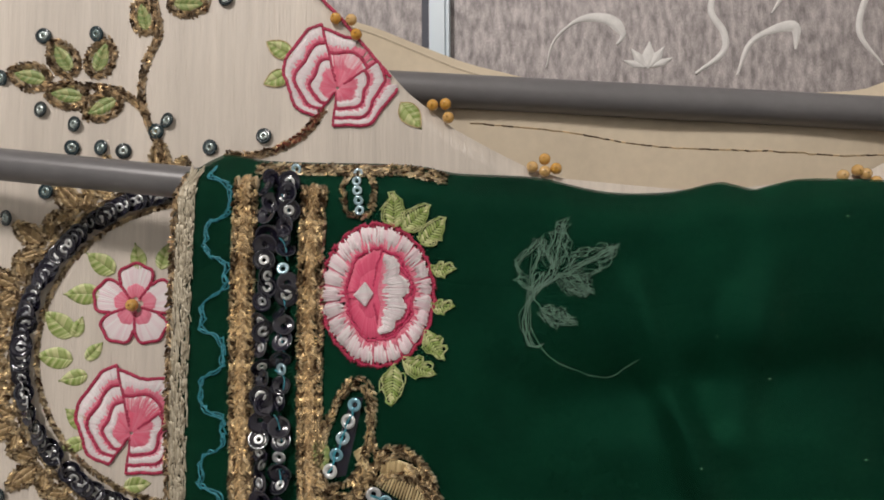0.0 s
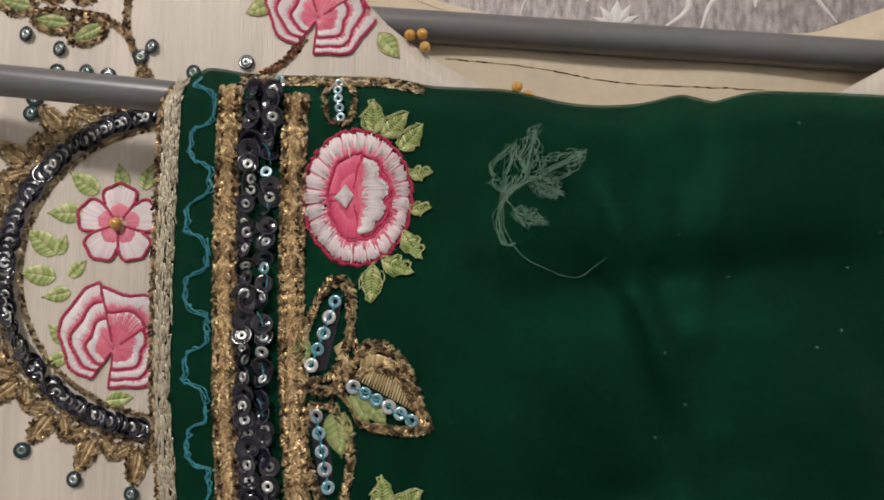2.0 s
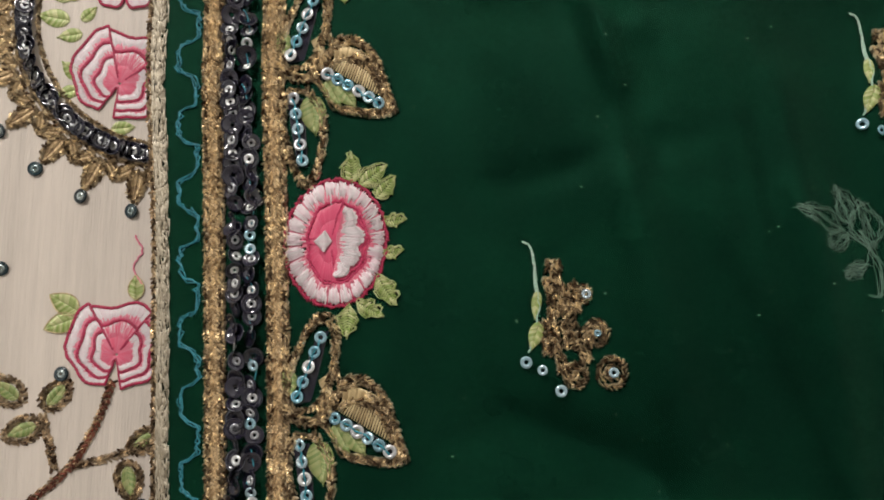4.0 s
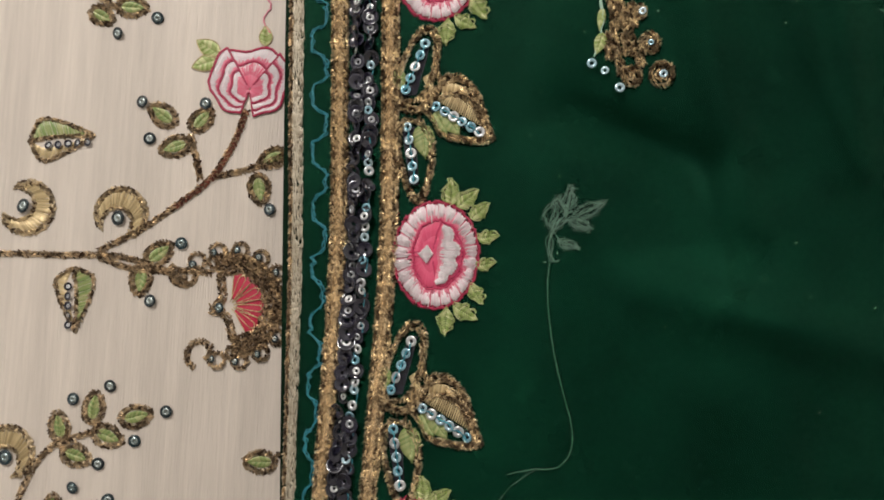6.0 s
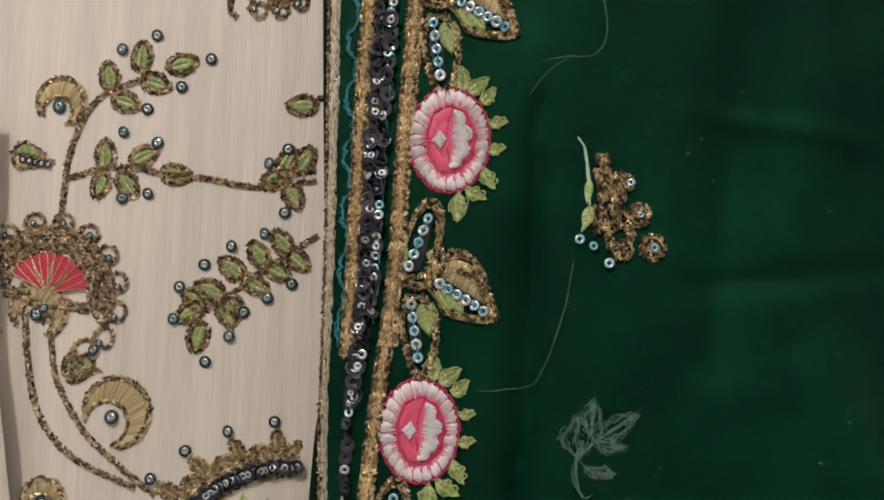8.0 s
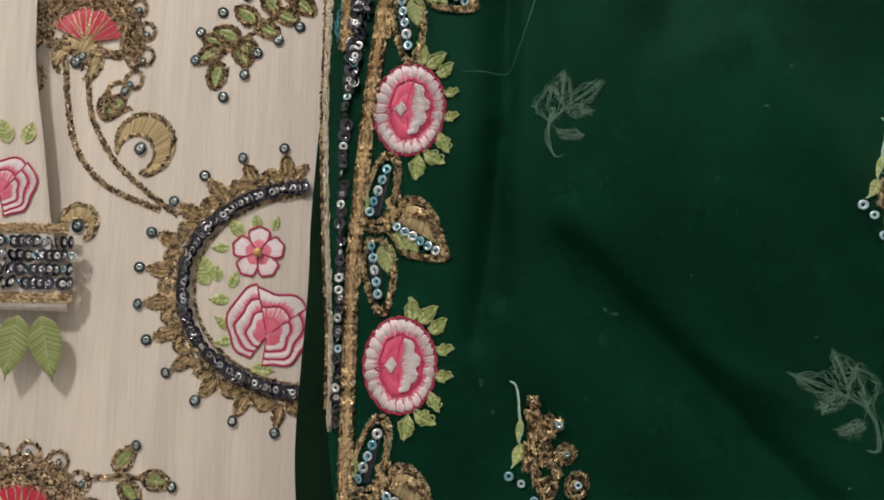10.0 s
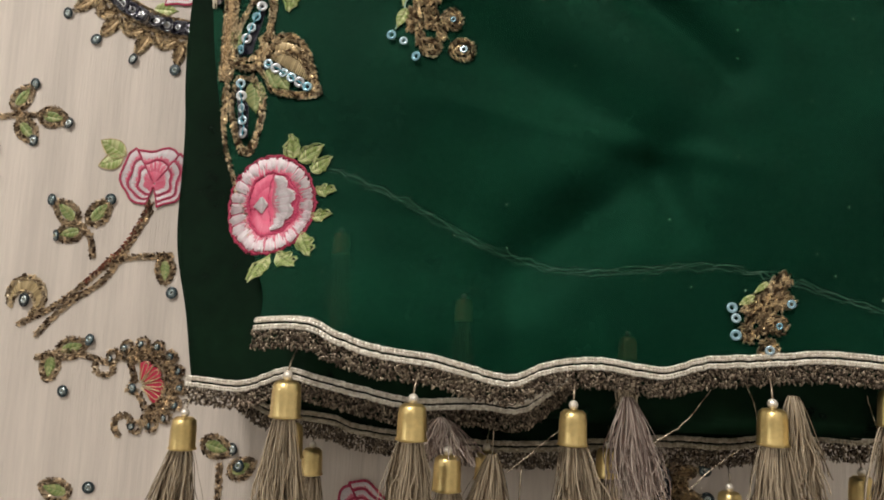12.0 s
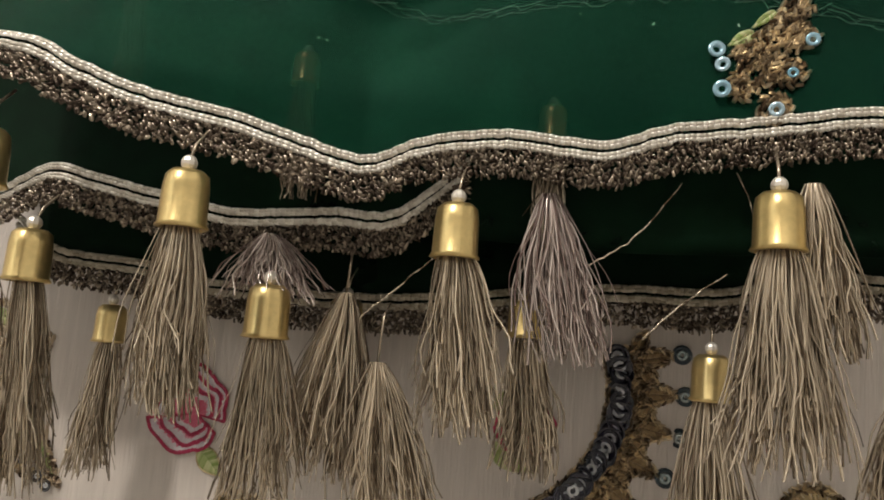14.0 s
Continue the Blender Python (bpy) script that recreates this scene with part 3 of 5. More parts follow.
def rose(x, z, r, turn=0.0, cloth=dress_y, owner=None, clip=None):
    """A rose of layered petals in white and pink satin stitch with crimson edges."""
    owner = owner or dress
    white, pink, edge = Sew(), Sew(), Sew()
    g = np.random.default_rng(int(abs(x) * 7 + abs(z)))
    base = np.array((0.0, -0.24 * r))

    def rim(a, k):
        """A place on the k-th shell of petals, in the direction a from the base."""
        d = np.array((math.cos(a), math.sin(a)))
        lo, hi = 0.0, 3.0 * r
        for _ in range(18):
            m = (lo + hi) / 2
            q = (base + d * m) / (np.array((0.97, 0.88)) * r)
            lo, hi = (m, hi) if abs(q[0]) ** 2.7 + abs(q[1]) ** 2.7 < 1 else (lo, m)
        wave = 1 + 0.05 * math.cos(a * 7 + k * 4) + 0.04 * math.sin(a * 3 + k * 6)
        return base + d * lo * k * wave

    heart = Sew()
    for a0, a1, shells in ((-1.38, 0.92, (0.26, 0.52, 0.77, 1.0)), (2.1, 4.4, (0.26, 0.50, 0.76, 1.0)), (0.92, 2.1, (0.30, 0.60, 0.95))):
        for k0, k1 in zip(shells[:-1], shells[1:]):
            n = int(r * (a1 - a0) * k1 * 2.3)
            for t in range(n):
                a = a0 + (a1 - a0) * t / n
                p, q = rim(a, k0), rim(a, k1)
                cut = 0.12 + g.uniform(0, 0.2)
                white.add(*(p + (q - p) * cut), *(q - (q - p) * 0.06), 0.62, 0.55, 0.2 + g.uniform(0, 0.35))
                pink.add(*p, *(p + (q - p) * (cut + 0.2)), 0.66, 0.5, 0.15 + g.uniform(0, 0.3))
        for k in shells[1:]:
            edge.line([rim(a, k) for a in np.linspace(a0, a1, 12)], 1.3, 1.2, 0.8, 0.5, 0.1)
        for a in (a0, a1):
            edge.line([rim(a, 0.12), rim(a, 0.55), rim(a, shells[-1])], 0.95, 1.2, 0.8, 0.5, 0.1)
    for t in np.linspace(-1.3, 4.35, 64):
        heart.add(*rim(t, 0.03), *rim(t, 0.36), 0.8, 0.55, 0.4 + g.uniform(0, 0.2))
    for t in np.linspace(0.98, 2.05, 20):
        heart.add(*rim(t, 0.3), *rim(t, 0.58 + g.uniform(-0.05, 0.05)), 0.8, 0.5, 0.55)
    made = [q.moved(x, z, turn) for q in (white, pink, edge, heart)]
    if clip:
        for q in made:
            q.rows = [r for r in q.rows if max(r[1] - clip(r[0]), r[3] - clip(r[2])) < -1.2]
        made[2].line([(a, float(clip(a)) - 1.2) for a in np.linspace(x - r * 0.55, x + r * 0.9, 12)], 1.3, 1.2, 0.8, 0.5, 0.1)
    body = part("rose", made[0].build("rose", PURE, cloth), owner, "white satin-stitched rose petals")
    part("petal_base", made[1].build("petal_base", BLUSH, cloth), body, "pink satin-stitched petal bases")
    part("petal_edge", made[2].build("petal_edge", CRIMSON, cloth), body, "crimson outline stitching")
    part("heart", made[3].build("heart", PINK, cloth), body, "hot pink heart")
    return body


def daisy(x, z, r, cloth=dress_y):
    """A small five-petalled flower."""
    white, pink, edge = Sew(), Sew(), Sew()
    for k in range(5):
        a = 0.3 + k * 2 * math.pi / 5
        line = []
        for t in np.linspace(-1, 1, 19):
            b = a + t * 0.6
            q = r * (1.0 - 0.16 * t ** 6 - 0.22 * abs(t) ** 3 + 0.03 * math.cos(8 * t))
            white.add(q * 0.35 * math.cos(b), q * 0.35 * math.sin(b), q * math.cos(b), q * math.sin(b), r * 0.085, 0.5, 0.25)
            pink.add(q * 0.2 * math.cos(b), q * 0.2 * math.sin(b), q * 0.55 * math.cos(b), q * 0.55 * math.sin(b), r * 0.07, 0.5, 0.4)
            line.append((q * 1.02 * math.cos(b), q * 1.02 * math.sin(b)))
        edge.line([(0.2 * r * math.cos(a - 0.63), 0.2 * r * math.sin(a - 0.63)), *line], 1.25, 1.2, 0.75, 0.5)
    body = part("small_flower", white.moved(x, z).build("small_flower", WHITE, cloth), dress, "white five-petalled embroidered flower")
    part("petal_base", pink.moved(x, z).build("petal_base", BLUSH, cloth), body, "pink stitches round the centre")
    part("petal_edge", edge.moved(x, z).build("petal_edge", CRIMSON, cloth), body, "crimson outline stitching")
    stud(BALL, x, z, cloth, body, "bead", 1.05)


def lime_leaves(rows, cloth, owner, name="leaf", fat=0.6):
    for row in rows:
        s = Sew()
        satin_leaf(s, *row, fat, 0.5)
        ob = part(name, s.build(name, LIME, cloth), owner, "lime green satin leaf with gold edge")
        if ob.parent.parent is None:
            part("leaf_edge", Sew().line(leaf_line(*row, fat * 1.05, 7), 0.5, 1.1, 0.35, 0.45).build("leaf_edge", STRAW, cloth), ob)


def heart_leaf(x, z, tx, tz, cloth=dress_y):
    """A two-lobed leaf, green on one side and filled with dark sequins on the other."""
    d = np.array((tx - x, tz - z)) * 0.85
    m = np.array((-d[1], d[0]))
    b = np.array((x, z)) - d * 0.9
    cord = Sew()
    one = [b, b + m * 0.58 + d * 0.35, b + m * 0.42 + d * 1.05, b + d * 1.9]
    two = [b, b - m * 0.58 + d * 0.35, b - m * 0.42 + d * 1.05, b + d * 1.9]
    mid = [b, b + d * 0.9 + m * 0.05, b + d * 1.9]
    for c in (one, two, mid):
        cord.cord(c, 1.7, 1.4, 0.55, 1.0, 0.6)
    body = part("heart_leaf", cord.build("heart_leaf", ZARI_DARK, cloth), dress, "two-lobed leaf outlined in antique gold")
    s, q = Sew(), Sew()
    c1, c2, cm = spline(one, 0.5), spline(two, 0.5), spline(mid, 0.5)
    for t in np.linspace(0.06, 0.94, 40):
        e, f, g = c1[int(t * (len(c1) - 1))], c2[int(t * (len(c2) - 1))], cm[int(t * (len(cm) - 1))]
        s.add(*g, *(g + (e - g) * 0.9), 0.8, 0.4, 0.1)
        q.add(*(g + (f - g) * 0.45), *(g + (f - g) * 0.92), 0.8, 0.4, 0.1)
    part("leaf", s.build("leaf", LEAF, cloth), body, "green satin half")
    tagged(part("filling", q.build("filling", STRAW, cloth), body, "straw satin half"), kind="stuff")
    for t in np.linspace(0.3, 0.9, 5):
        p = b + d * 1.9 * t - m * 0.18
        stud(CUP, p[0], p[1], cloth, body, size=0.62, lift=0.5)


def medallion(x, z, rx, rz, leaves, a0=1.6, a1=4.7, cloth=dress_y, spokes=12):
    """A round frame: overlapping black sequins between two gold cords, with gold leaves outside."""
    ring = lambda k, n=40: [(x + rx * k * math.cos(a), z + rz * k * math.sin(a)) for a in np.linspace(a0, a1, n)]
    cord = Sew()
    cord.cord(ring(0.93), 1.5, 1.4, 0.55, 1.0, 0.6)
    cord.cord(ring(1.09), 1.6, 1.4, 0.55, 1.0, 0.6)
    fills = []
    for i in range(spokes):
        a = a0 + (a1 - a0) * (i + 0.5) / spokes
        for k, da, out in ((1.13, 0.0, 1.36), (1.12, 0.075, 1.23), (1.12, -0.075, 1.23)):
            row = (x + rx * k * math.cos(a + da * 0.5), z + rz * k * math.sin(a + da * 0.5), x + rx * out * math.cos(a + da * 1.9), z + rz * out * math.sin(a + da * 1.9))
            cord.cord(leaf_line(*row, 0.5, 7, 0.65), 1.5, 1.3, 0.5, 1.0, 0.8)
            s = Sew()
            satin_leaf(s, *row, 0.4, 0.6, 0.1)
            fills.append(s)
    body = part("medallion", cord.build("medallion", ZARI, cloth), dress, "round medallion frame in antique gold couching")
    for f in fills:
        part("leaf", f.build("leaf", STRAW_DARK, cloth), body, "dull gold leaf")
    for i in range(spokes):
        a = a0 + (a1 - a0) * (i + 0.5) / spokes
        if i % 1 == 0:
            stud(EYELET, x + rx * 1.42 * math.cos(a), z + rz * 1.42 * math.sin(a), cloth, body)
    n = int((a1 - a0) * (rx + rz) / 2 / 2.6)
    for i in range(n):
        a = a0 + (a1 - a0) * i / n
        ob = stud(CUP, x + rx * 1.01 * math.cos(a), z + rz * 1.01 * math.sin(a), cloth, body, size=1.2, tilt=26, lift=DICE.uniform(0.6, 1.2))
    lime_leaves(leaves, cloth, body)
    return body


# ---- the dress ----
dress = thing("dress", (0.11, 0.06, 0.0), "cream raw silk dress with gold, pink and sequin embroidery", "dress")
NECK = [(-420, 150), (-60, 150), (-37.1, 120.3), (-20.7, 103.5), (-8.5, 88.8), (3.7, 74.2), (19.8, 60.8), (35.9, 51.5), (47.9, 45.4), (60, 41.7), (110, 37), (160, 41.7), (172, 45.4), (200, 60.8), (228, 88.8), (257, 120), (280, 150), (640, 150)]
neck = lambda x: np.interp(x, [p[0] for p in NECK], [p[1] for p in NECK])
part("front_panel", sheet("front_panel", lambda z: -420 + 0 * z, lambda z: 440 + 0 * z, neck, lambda x: -1180 + 0 * x, dress_y, CREAM, 260, 160), dress, "cream slubbed silk front")
BACKNECK = [(-420, 150), (-70, 140), (-29, 110), (-12, 105.5), (8, 97), (24, 90.5), (49, 84), (110, 76), (177, 80), (230, 100), (280, 140), (640, 150)]
backneck = lambda x: np.interp(x, [p[0] for p in BACKNECK], [p[1] for p in BACKNECK])
part("back_panel", sheet("back_panel", lambda z: -420 + 0 * z, lambda z: 440 + 0 * z, backneck, lambda x: -1180 + 0 * x, back_neck_y, LINING, 120, 60), dress, "plain cream inside of the back")
part("neck_binding", Sew().line([(-30, 108), (-12, 102.5), (8, 94), (24, 87.5), (49, 81), (110, 73), (177, 77)], 0.9, 1.6, 0.1, 0.4).build("neck_binding", LINING, back_neck_y), dress)
part("seam", Sew().line([(25, 67), (60.2, 63.5), (80.5, 60), (100.8, 57.5), (141.6, 55.4), (176, 54), (210, 57)], 0.7, 2.2, 0.0, 0.5, 0.15).build("seam", ZARI_DARK, back_neck_y), dress, "seam of the neck facing")

sprig([(-86.6, 107.5), (-84.3, 94.9), (-88.9, 83.4), (-89.8, 70), (-83.9, 54.6), (-79.7, 45.4)],
      [(-110.1, 73.1, -121.5, 91.7), (-107.2, 78.2, -102.6, 92.8), (-107.1, 74.1, -135.6, 80.3), (-104.1, 71, -122.9, 73), (-95.2, 73.1, -109.8, 64.8), (-88.3, 94.9, -91.4, 107.4), (-80.9, 106.4, -66.9, 105.8)],
      [(-124.6, 93.8), (-106.3, 94.8), (-138.3, 78.2), (-124.7, 66.9), (-113.1, 61.7), (-113.5, 53.1), (-95.7, 51.9), (-80.5, 63), (-46.2, 57.2), (-65, 53.1), (-121.9, 37.3), (-60.2, 107.5)])
sprig([(-110.2, 76.1), (-98.2, 74.1), (-87.7, 65.8)],
      [],
      [])
sprig([(-25.3, 67.9), (-33.2, 57.6), (-46.1, 51), (-60, 50.4)],
      [],
      [])
sprig([(-86.5, -162.8), (-91.4, -178.4), (-100.6, -195.1), (-116.3, -209.6), (-132.5, -221.8), (-148.8, -230.7)],
      [(-67.5, -182.2, -79, -188), (-79.9, -192.4, -77, -206.4)],
      [(-73, -208.9)])
sprig([(-100.6, -195.1), (-83.2, -190.3), (-68, -183.8)],
      [],
      [])
sprig([(-105.4, -196.3), (-108.3, -185.5), (-111, -175.6)],
      [(-112.1, -175.7, -129.9, -162.9), (-110.5, -173.4, -102.5, -163.3), (-111.5, -179, -124.1, -184.1)],
      [(-133.7, -161.2), (-105.1, -160.7), (-129.2, -178.3)])
sprig([(-166.9, -110.9), (-158.1, -111.8), (-148.9, -117.2)],
      [(-150, -116.1, -134.6, -116.8), (-159.3, -109.5, -152.2, -102.4), (-159.7, -118.7, -151.7, -123)],
      [(-149.5, -99.4), (-129.5, -121.3), (-147.3, -129.3)])
sprig([(-148.6, -233.9), (-131.3, -238.8), (-110.2, -238.3), (-97.4, -239)],
      [(-128.3, -236.6, -116.2, -226.7), (-128.3, -236.6, -129.4, -250.3)],
      [(-111.8, -226), (-124, -252.7)])
sprig([(-226, -236), (-194, -233.8), (-168, -233.5), (-137, -233.5), (-108.1, -242.6)],
      [],
      [])
sprig([(-143, -311.4), (-166, -321.4), (-178.7, -346.8), (-181.6, -380.6)],
      [(-159.7, -317.3, -163.2, -304.3), (-147, -311.5, -145.5, -294.5), (-135.5, -307.2, -120.1, -302.7), (-145.7, -311.5, -132.3, -316.2), (-159.4, -321.2, -146.1, -325.1)],
      [(-155.7, -298.2), (-139.1, -291.6), (-113.6, -301.9), (-126.6, -315.4), (-142.1, -326.2)])
sprig([(-180.4, -359.8), (-155.9, -353.5), (-132.3, -356.3), (-111.5, -358), (-90.7, -360.8), (-62.9, -357)],
      [(-161.1, -355.1, -162, -340.8), (-149.5, -352, -136.9, -344.9), (-161, -356.4, -165.4, -368.2), (-154.4, -356.1, -145.9, -367.3), (-138.8, -355.3, -120.6, -357.1)],
      [(-153.1, -337.3), (-136.6, -341.8), (-152.3, -368.1), (-140, -365.7)])
sprig([(-90.7, -360.8), (-75.7, -355), (-63.2, -351.9)],
      [(-88.2, -360.7, -75.9, -352.5), (-79.6, -355.2, -73.9, -342.2), (-74.4, -356.3, -65, -341.8), (-76.8, -358.9, -69.8, -370)],
      [(-76.8, -372.2), (-85, -349.6), (-76.4, -342.8)])
sprig([(-117.7, -423.1), (-98.1, -409.4), (-81.1, -395.9), (-61.5, -382.3)],
      [(-110.5, -415.2, -124.1, -423.5), (-111.6, -419, -115.5, -438.1), (-101.8, -412.2, -116.2, -406.6), (-101.8, -412.2, -94.9, -420.6), (-94.7, -403, -105.4, -394.7), (-93.3, -404.1, -84.1, -408.7), (-84.8, -397.4, -91.8, -386.3), (-83.5, -397.3, -74.4, -401.9), (-73.8, -390.5, -81.9, -380.8), (-73.8, -390.5, -65.8, -397.6), (-111.7, -416.5, -120.5, -410.7), (-104.3, -412.3, -98.4, -425.8)],
      [(-125.4, -423.1), (-110.1, -442.3), (-99.9, -430.2), (-93.7, -418.8), (-83.2, -411.9), (-72.2, -405), (-112.4, -397.6), (-100.6, -388.6), (-85.7, -382.2), (-123.3, -408.3)])
sprig([(-195.9, -422.1), (-193.2, -445.4), (-186.4, -470.9), (-169.6, -489.4), (-139.2, -502)],
      [],
      [])
sprig([(-183.6, -429.5), (-179.6, -452.7), (-166.5, -475.3), (-148.8, -491.1), (-130.1, -504.2)],
      [(-171.7, -452.4, -163.1, -441.8), (-171.6, -455, -172.4, -440.8)],
      [(-162.5, -439.2)])
sprig([(-171.3, -638.7), (-155.2, -636.8), (-136.4, -636.1)],
      [(-155.5, -634.2, -146, -622.1), (-147.3, -635.2, -126.7, -638.4), (-150.9, -639.3, -141.6, -649.3)],
      [(-144.3, -620.7), (-125.2, -640.1), (-142.2, -649.3)])
sprig([(-81.8, -677.1), (-89.7, -696), (-107.1, -715.3), (-121.3, -728.2), (-140, -739)],
      [],
      [(-67.5, -720.3)])
sprig([(-106.8, -705.5), (-109.1, -695.8), (-115, -688.7)],
      [(-114.9, -689.9, -126.5, -679.2), (-111, -689.7, -101.7, -678), (-113.3, -692.3, -124.7, -695.3)],
      [(-129.2, -678.1), (-101, -676.8), (-125.3, -695.4)])
sprig([(-100.3, -706.4), (-85.1, -703.9), (-68.7, -702.3)],
      [(-72.4, -703.7, -71.4, -715.7)],
      [])
sprig([(-130.5, -743.3), (-116.6, -728.2), (-99.7, -714.2), (-86.7, -690.8), (-81.3, -681.2)],
      [],
      [])
sprig([(-128.9, -753.7), (-113.3, -750.3), (-94.1, -754.4)],
      [(-121.3, -750.7, -122, -763.7), (-118.6, -750.6, -105.9, -746)],
      [(-104.3, -744.1), (-114.1, -768.4)])
sprig([(-107.4, -859), (-87, -859.6), (-62.2, -857.6), (-41.5, -844.2), (-37.2, -817.8), (-37.2, -796.1)],
      [(-103.7, -815.3, -119.9, -811.5), (-52.9, -852.2, -66.5, -843.8), (-51.4, -854.4, -38.2, -851), (-69.6, -858.2, -73, -851.4), (-49.9, -856.6, -56.2, -865.5), (-48.4, -787, -32.8, -790.9), (-31.7, -800.6, -22.3, -795.1)],
      [(-97.8, -811.2), (-110.3, -823.1), (-62.4, -845.9), (-103.1, -862.2), (-70.5, -851.7), (-28.4, -796.7), (-31.7, -789.6)])
sprig([(257.5, -697.5), (269.4, -699.2), (281.2, -700.9)],
      [(259.5, -699.6, 269.5, -692.5), (259.5, -710.7, 270.9, -709.1)],
      [(261.6, -658.6), (267.2, -749.2), (269, -774)])
sprig([(223.2, -818.3), (238.5, -812.9), (255.6, -809.9)],
      [(238.5, -811.9, 251.8, -807.8), (234.7, -815.3, 246.2, -820.2)],
      [(259, -808.8), (250.3, -820.2), (240.2, -828.6), (242.2, -803), (244.1, -840.3)])
sprig([(77.7, -850.1), (99.5, -854.2), (124.6, -853.7), (146.8, -847.5)],
      [(130.4, -847.1, 140.1, -838), (160.2, -832.1, 152.2, -834.9), (109.8, -851.1, 107.2, -845.2)],
      [(78.7, -849), (100.7, -855.1), (123.7, -855.5), (152.7, -836.4), (166, -834.2), (146.4, -847.6), (136, -838.4), (111.9, -850.9)])
sprig([(-50.1, -862.4), (-33.1, -865.1), (-25.1, -870.7), (4.1, -865.7)],
      [(-47.1, -837.9, -55.1, -847.5), (-33.1, -865.1, -41.3, -872.4), (-21.2, -866.1, -12.5, -862), (19.8, -864.2, 28.9, -865.3), (225.5, -841.8, 236.9, -836.8)],
      [(-12.4, -863.1), (-5.8, -868.4), (243.5, -840.4), (24, -862.1)])
curl(*(-140.6, -213.4, -129.7, -216.4))
curl(*(-184.2, -211.8, -172.4, -212.6), 3.0)
curl(*(-184.9, -323.5, -173.7, -324.4))
curl(*(-150.6, -467, -135.6, -471.5), -2.1)
curl(*(-189.9, -421.2, -177.2, -424.3))
curl(*(46.6, -846.4, 56, -847.9), -0.8)
curl(*(209.8, -828.5, 218.6, -830.7), -0.8)
curl(*(-182.8, -509, -173.6, -511.1))
curl(-137, -725, -128, -725)
fan_flower(*(-88.2, -253.3, -66.2, -240.8), 0.25)
fan_flower(*(-185.7, -414.2, -151.9, -412.4), 1.4)
fan_flower(*(-78.4, -763.8, -62.9, -752.7), 0.4)
fan_flower(*(-202.1, -665, -163.5, -663), 1.5)
rose(-19.3, 79.4, 19.7, -0.3, clip=neck)
rose(-85.4, -149, 18.2, 0.0)
rose(-80.9, -664.6, 16.1, 0.0)
rose(27.2, -813.2, 13.2, 1.2)
daisy(-90.2, -3.1, 14.2)
rose(-89, -43.2, 19.7, -0.3)
daisy(-88.3, -522.1, 12.8)
rose(-80.5, -558.7, 21.4, -0.3)
rose(129.8, -809.9, 8.3, 0)
heart_leaf(*(-158.7, -252.6, -157.2, -270.6))
heart_leaf(*(-171.3, -179.4, -151.8, -177.4))
heart_leaf(*(-197, -350.2, -184.9, -352.2))
heart_leaf(*(-23.3, -831.1, -9.9, -841.7))
heart_leaf(*(-48.1, -830.6, -41.3, -825.3))
medallion(-72, -19.5, 55, 56,
          [(-97.4, 8.1, -107.3, 15.2), (-88.7, 9.2, -90.9, 18.4), (-81.9, 9.2, -79.2, 18.5), (-102, 0.9, -114.5, 0.9), (-111, -14.3, -120.9, -5.2), (-111, -14.3, -108.4, -7.2), (-106.9, -22.3, -101.4, -16.3), (-110.7, -22.3, -123.2, -20.3), (-105.8, -27.3, -115.2, -29.3), (-105.1, -46.1, -112.9, -39.2), (-105.9, -50, -114.3, -52.9), (-93, -65.8, -83.6, -64.9)])
medallion(-64, -540, 60, 51,
          [(-96.1, -514, -103.9, -505.4), (-88.9, -511, -90.8, -502.2), (-81.5, -510.8, -79, -503.5), (-103.1, -520, -112, -520.2), (-111, -537.8, -119.2, -523.3), (-108, -537.7, -108.5, -529), (-102, -540.5, -98, -531.6), (-111, -537.8, -120, -535.1), (-101.6, -546.3, -111.9, -546.5), (-99.4, -560.7, -108.5, -555.2), (-99.1, -566.4, -107.7, -568.1), (-89.6, -580.5, -77.9, -581.5)])
medallion(112, -797, 44, 42, [(120, -815, 132, -822), (120, -805, 130, -800)], -1.5, 0.3, spokes=9)
lime_leaves([(-36.5, 86.6, -45.6, 91.8), (-37.4, 80.4, -46.4, 76.2), (1.8, 70, 8.9, 60.7)], dress_y, dress)
lime_leaves([(-100.2, -137.4, -111.2, -131), (-101.2, -139.6, -112.5, -144), (-79.3, -132.7, -79.9, -122.9)], dress_y, dress)
lime_leaves([(-96, -655.1, -108.5, -648), (-97.2, -656.5, -108.6, -660.7)], dress_y, dress)
lime_leaves([(31.8, -824.5, 39.5, -832.1)], dress_y, dress)
for x, z in [(-20.4, 100.3), (-14.8, 100.3), (-13.9, 94.6), (13.5, 69), (18.4, 69), (19.5, 63.8), (49.6, 45.6), (53.7, 48.3), (57.1, 45.2), (53, 44.1), (159.5, 42.5), (164.7, 44.6), (167.7, 42.9), (171.7, 39.8)]:
    stud(BALL, x, z, dress_y, dress, 'bead', 1.0, lift=-0.2)
part("loose_thread", Sew().line([(-81, -108), (-78, -113.5), (-81, -120), (-77.5, -126.5)], 0.8, 1.0, 0.3, 0.5, 0.2).build("loose_thread", BLUSH, dress_y), dress, "wavy pink loose thread")
sprig([(-55, -317), (-64, -319)], [(-62, -322, -78, -322.5)], [])
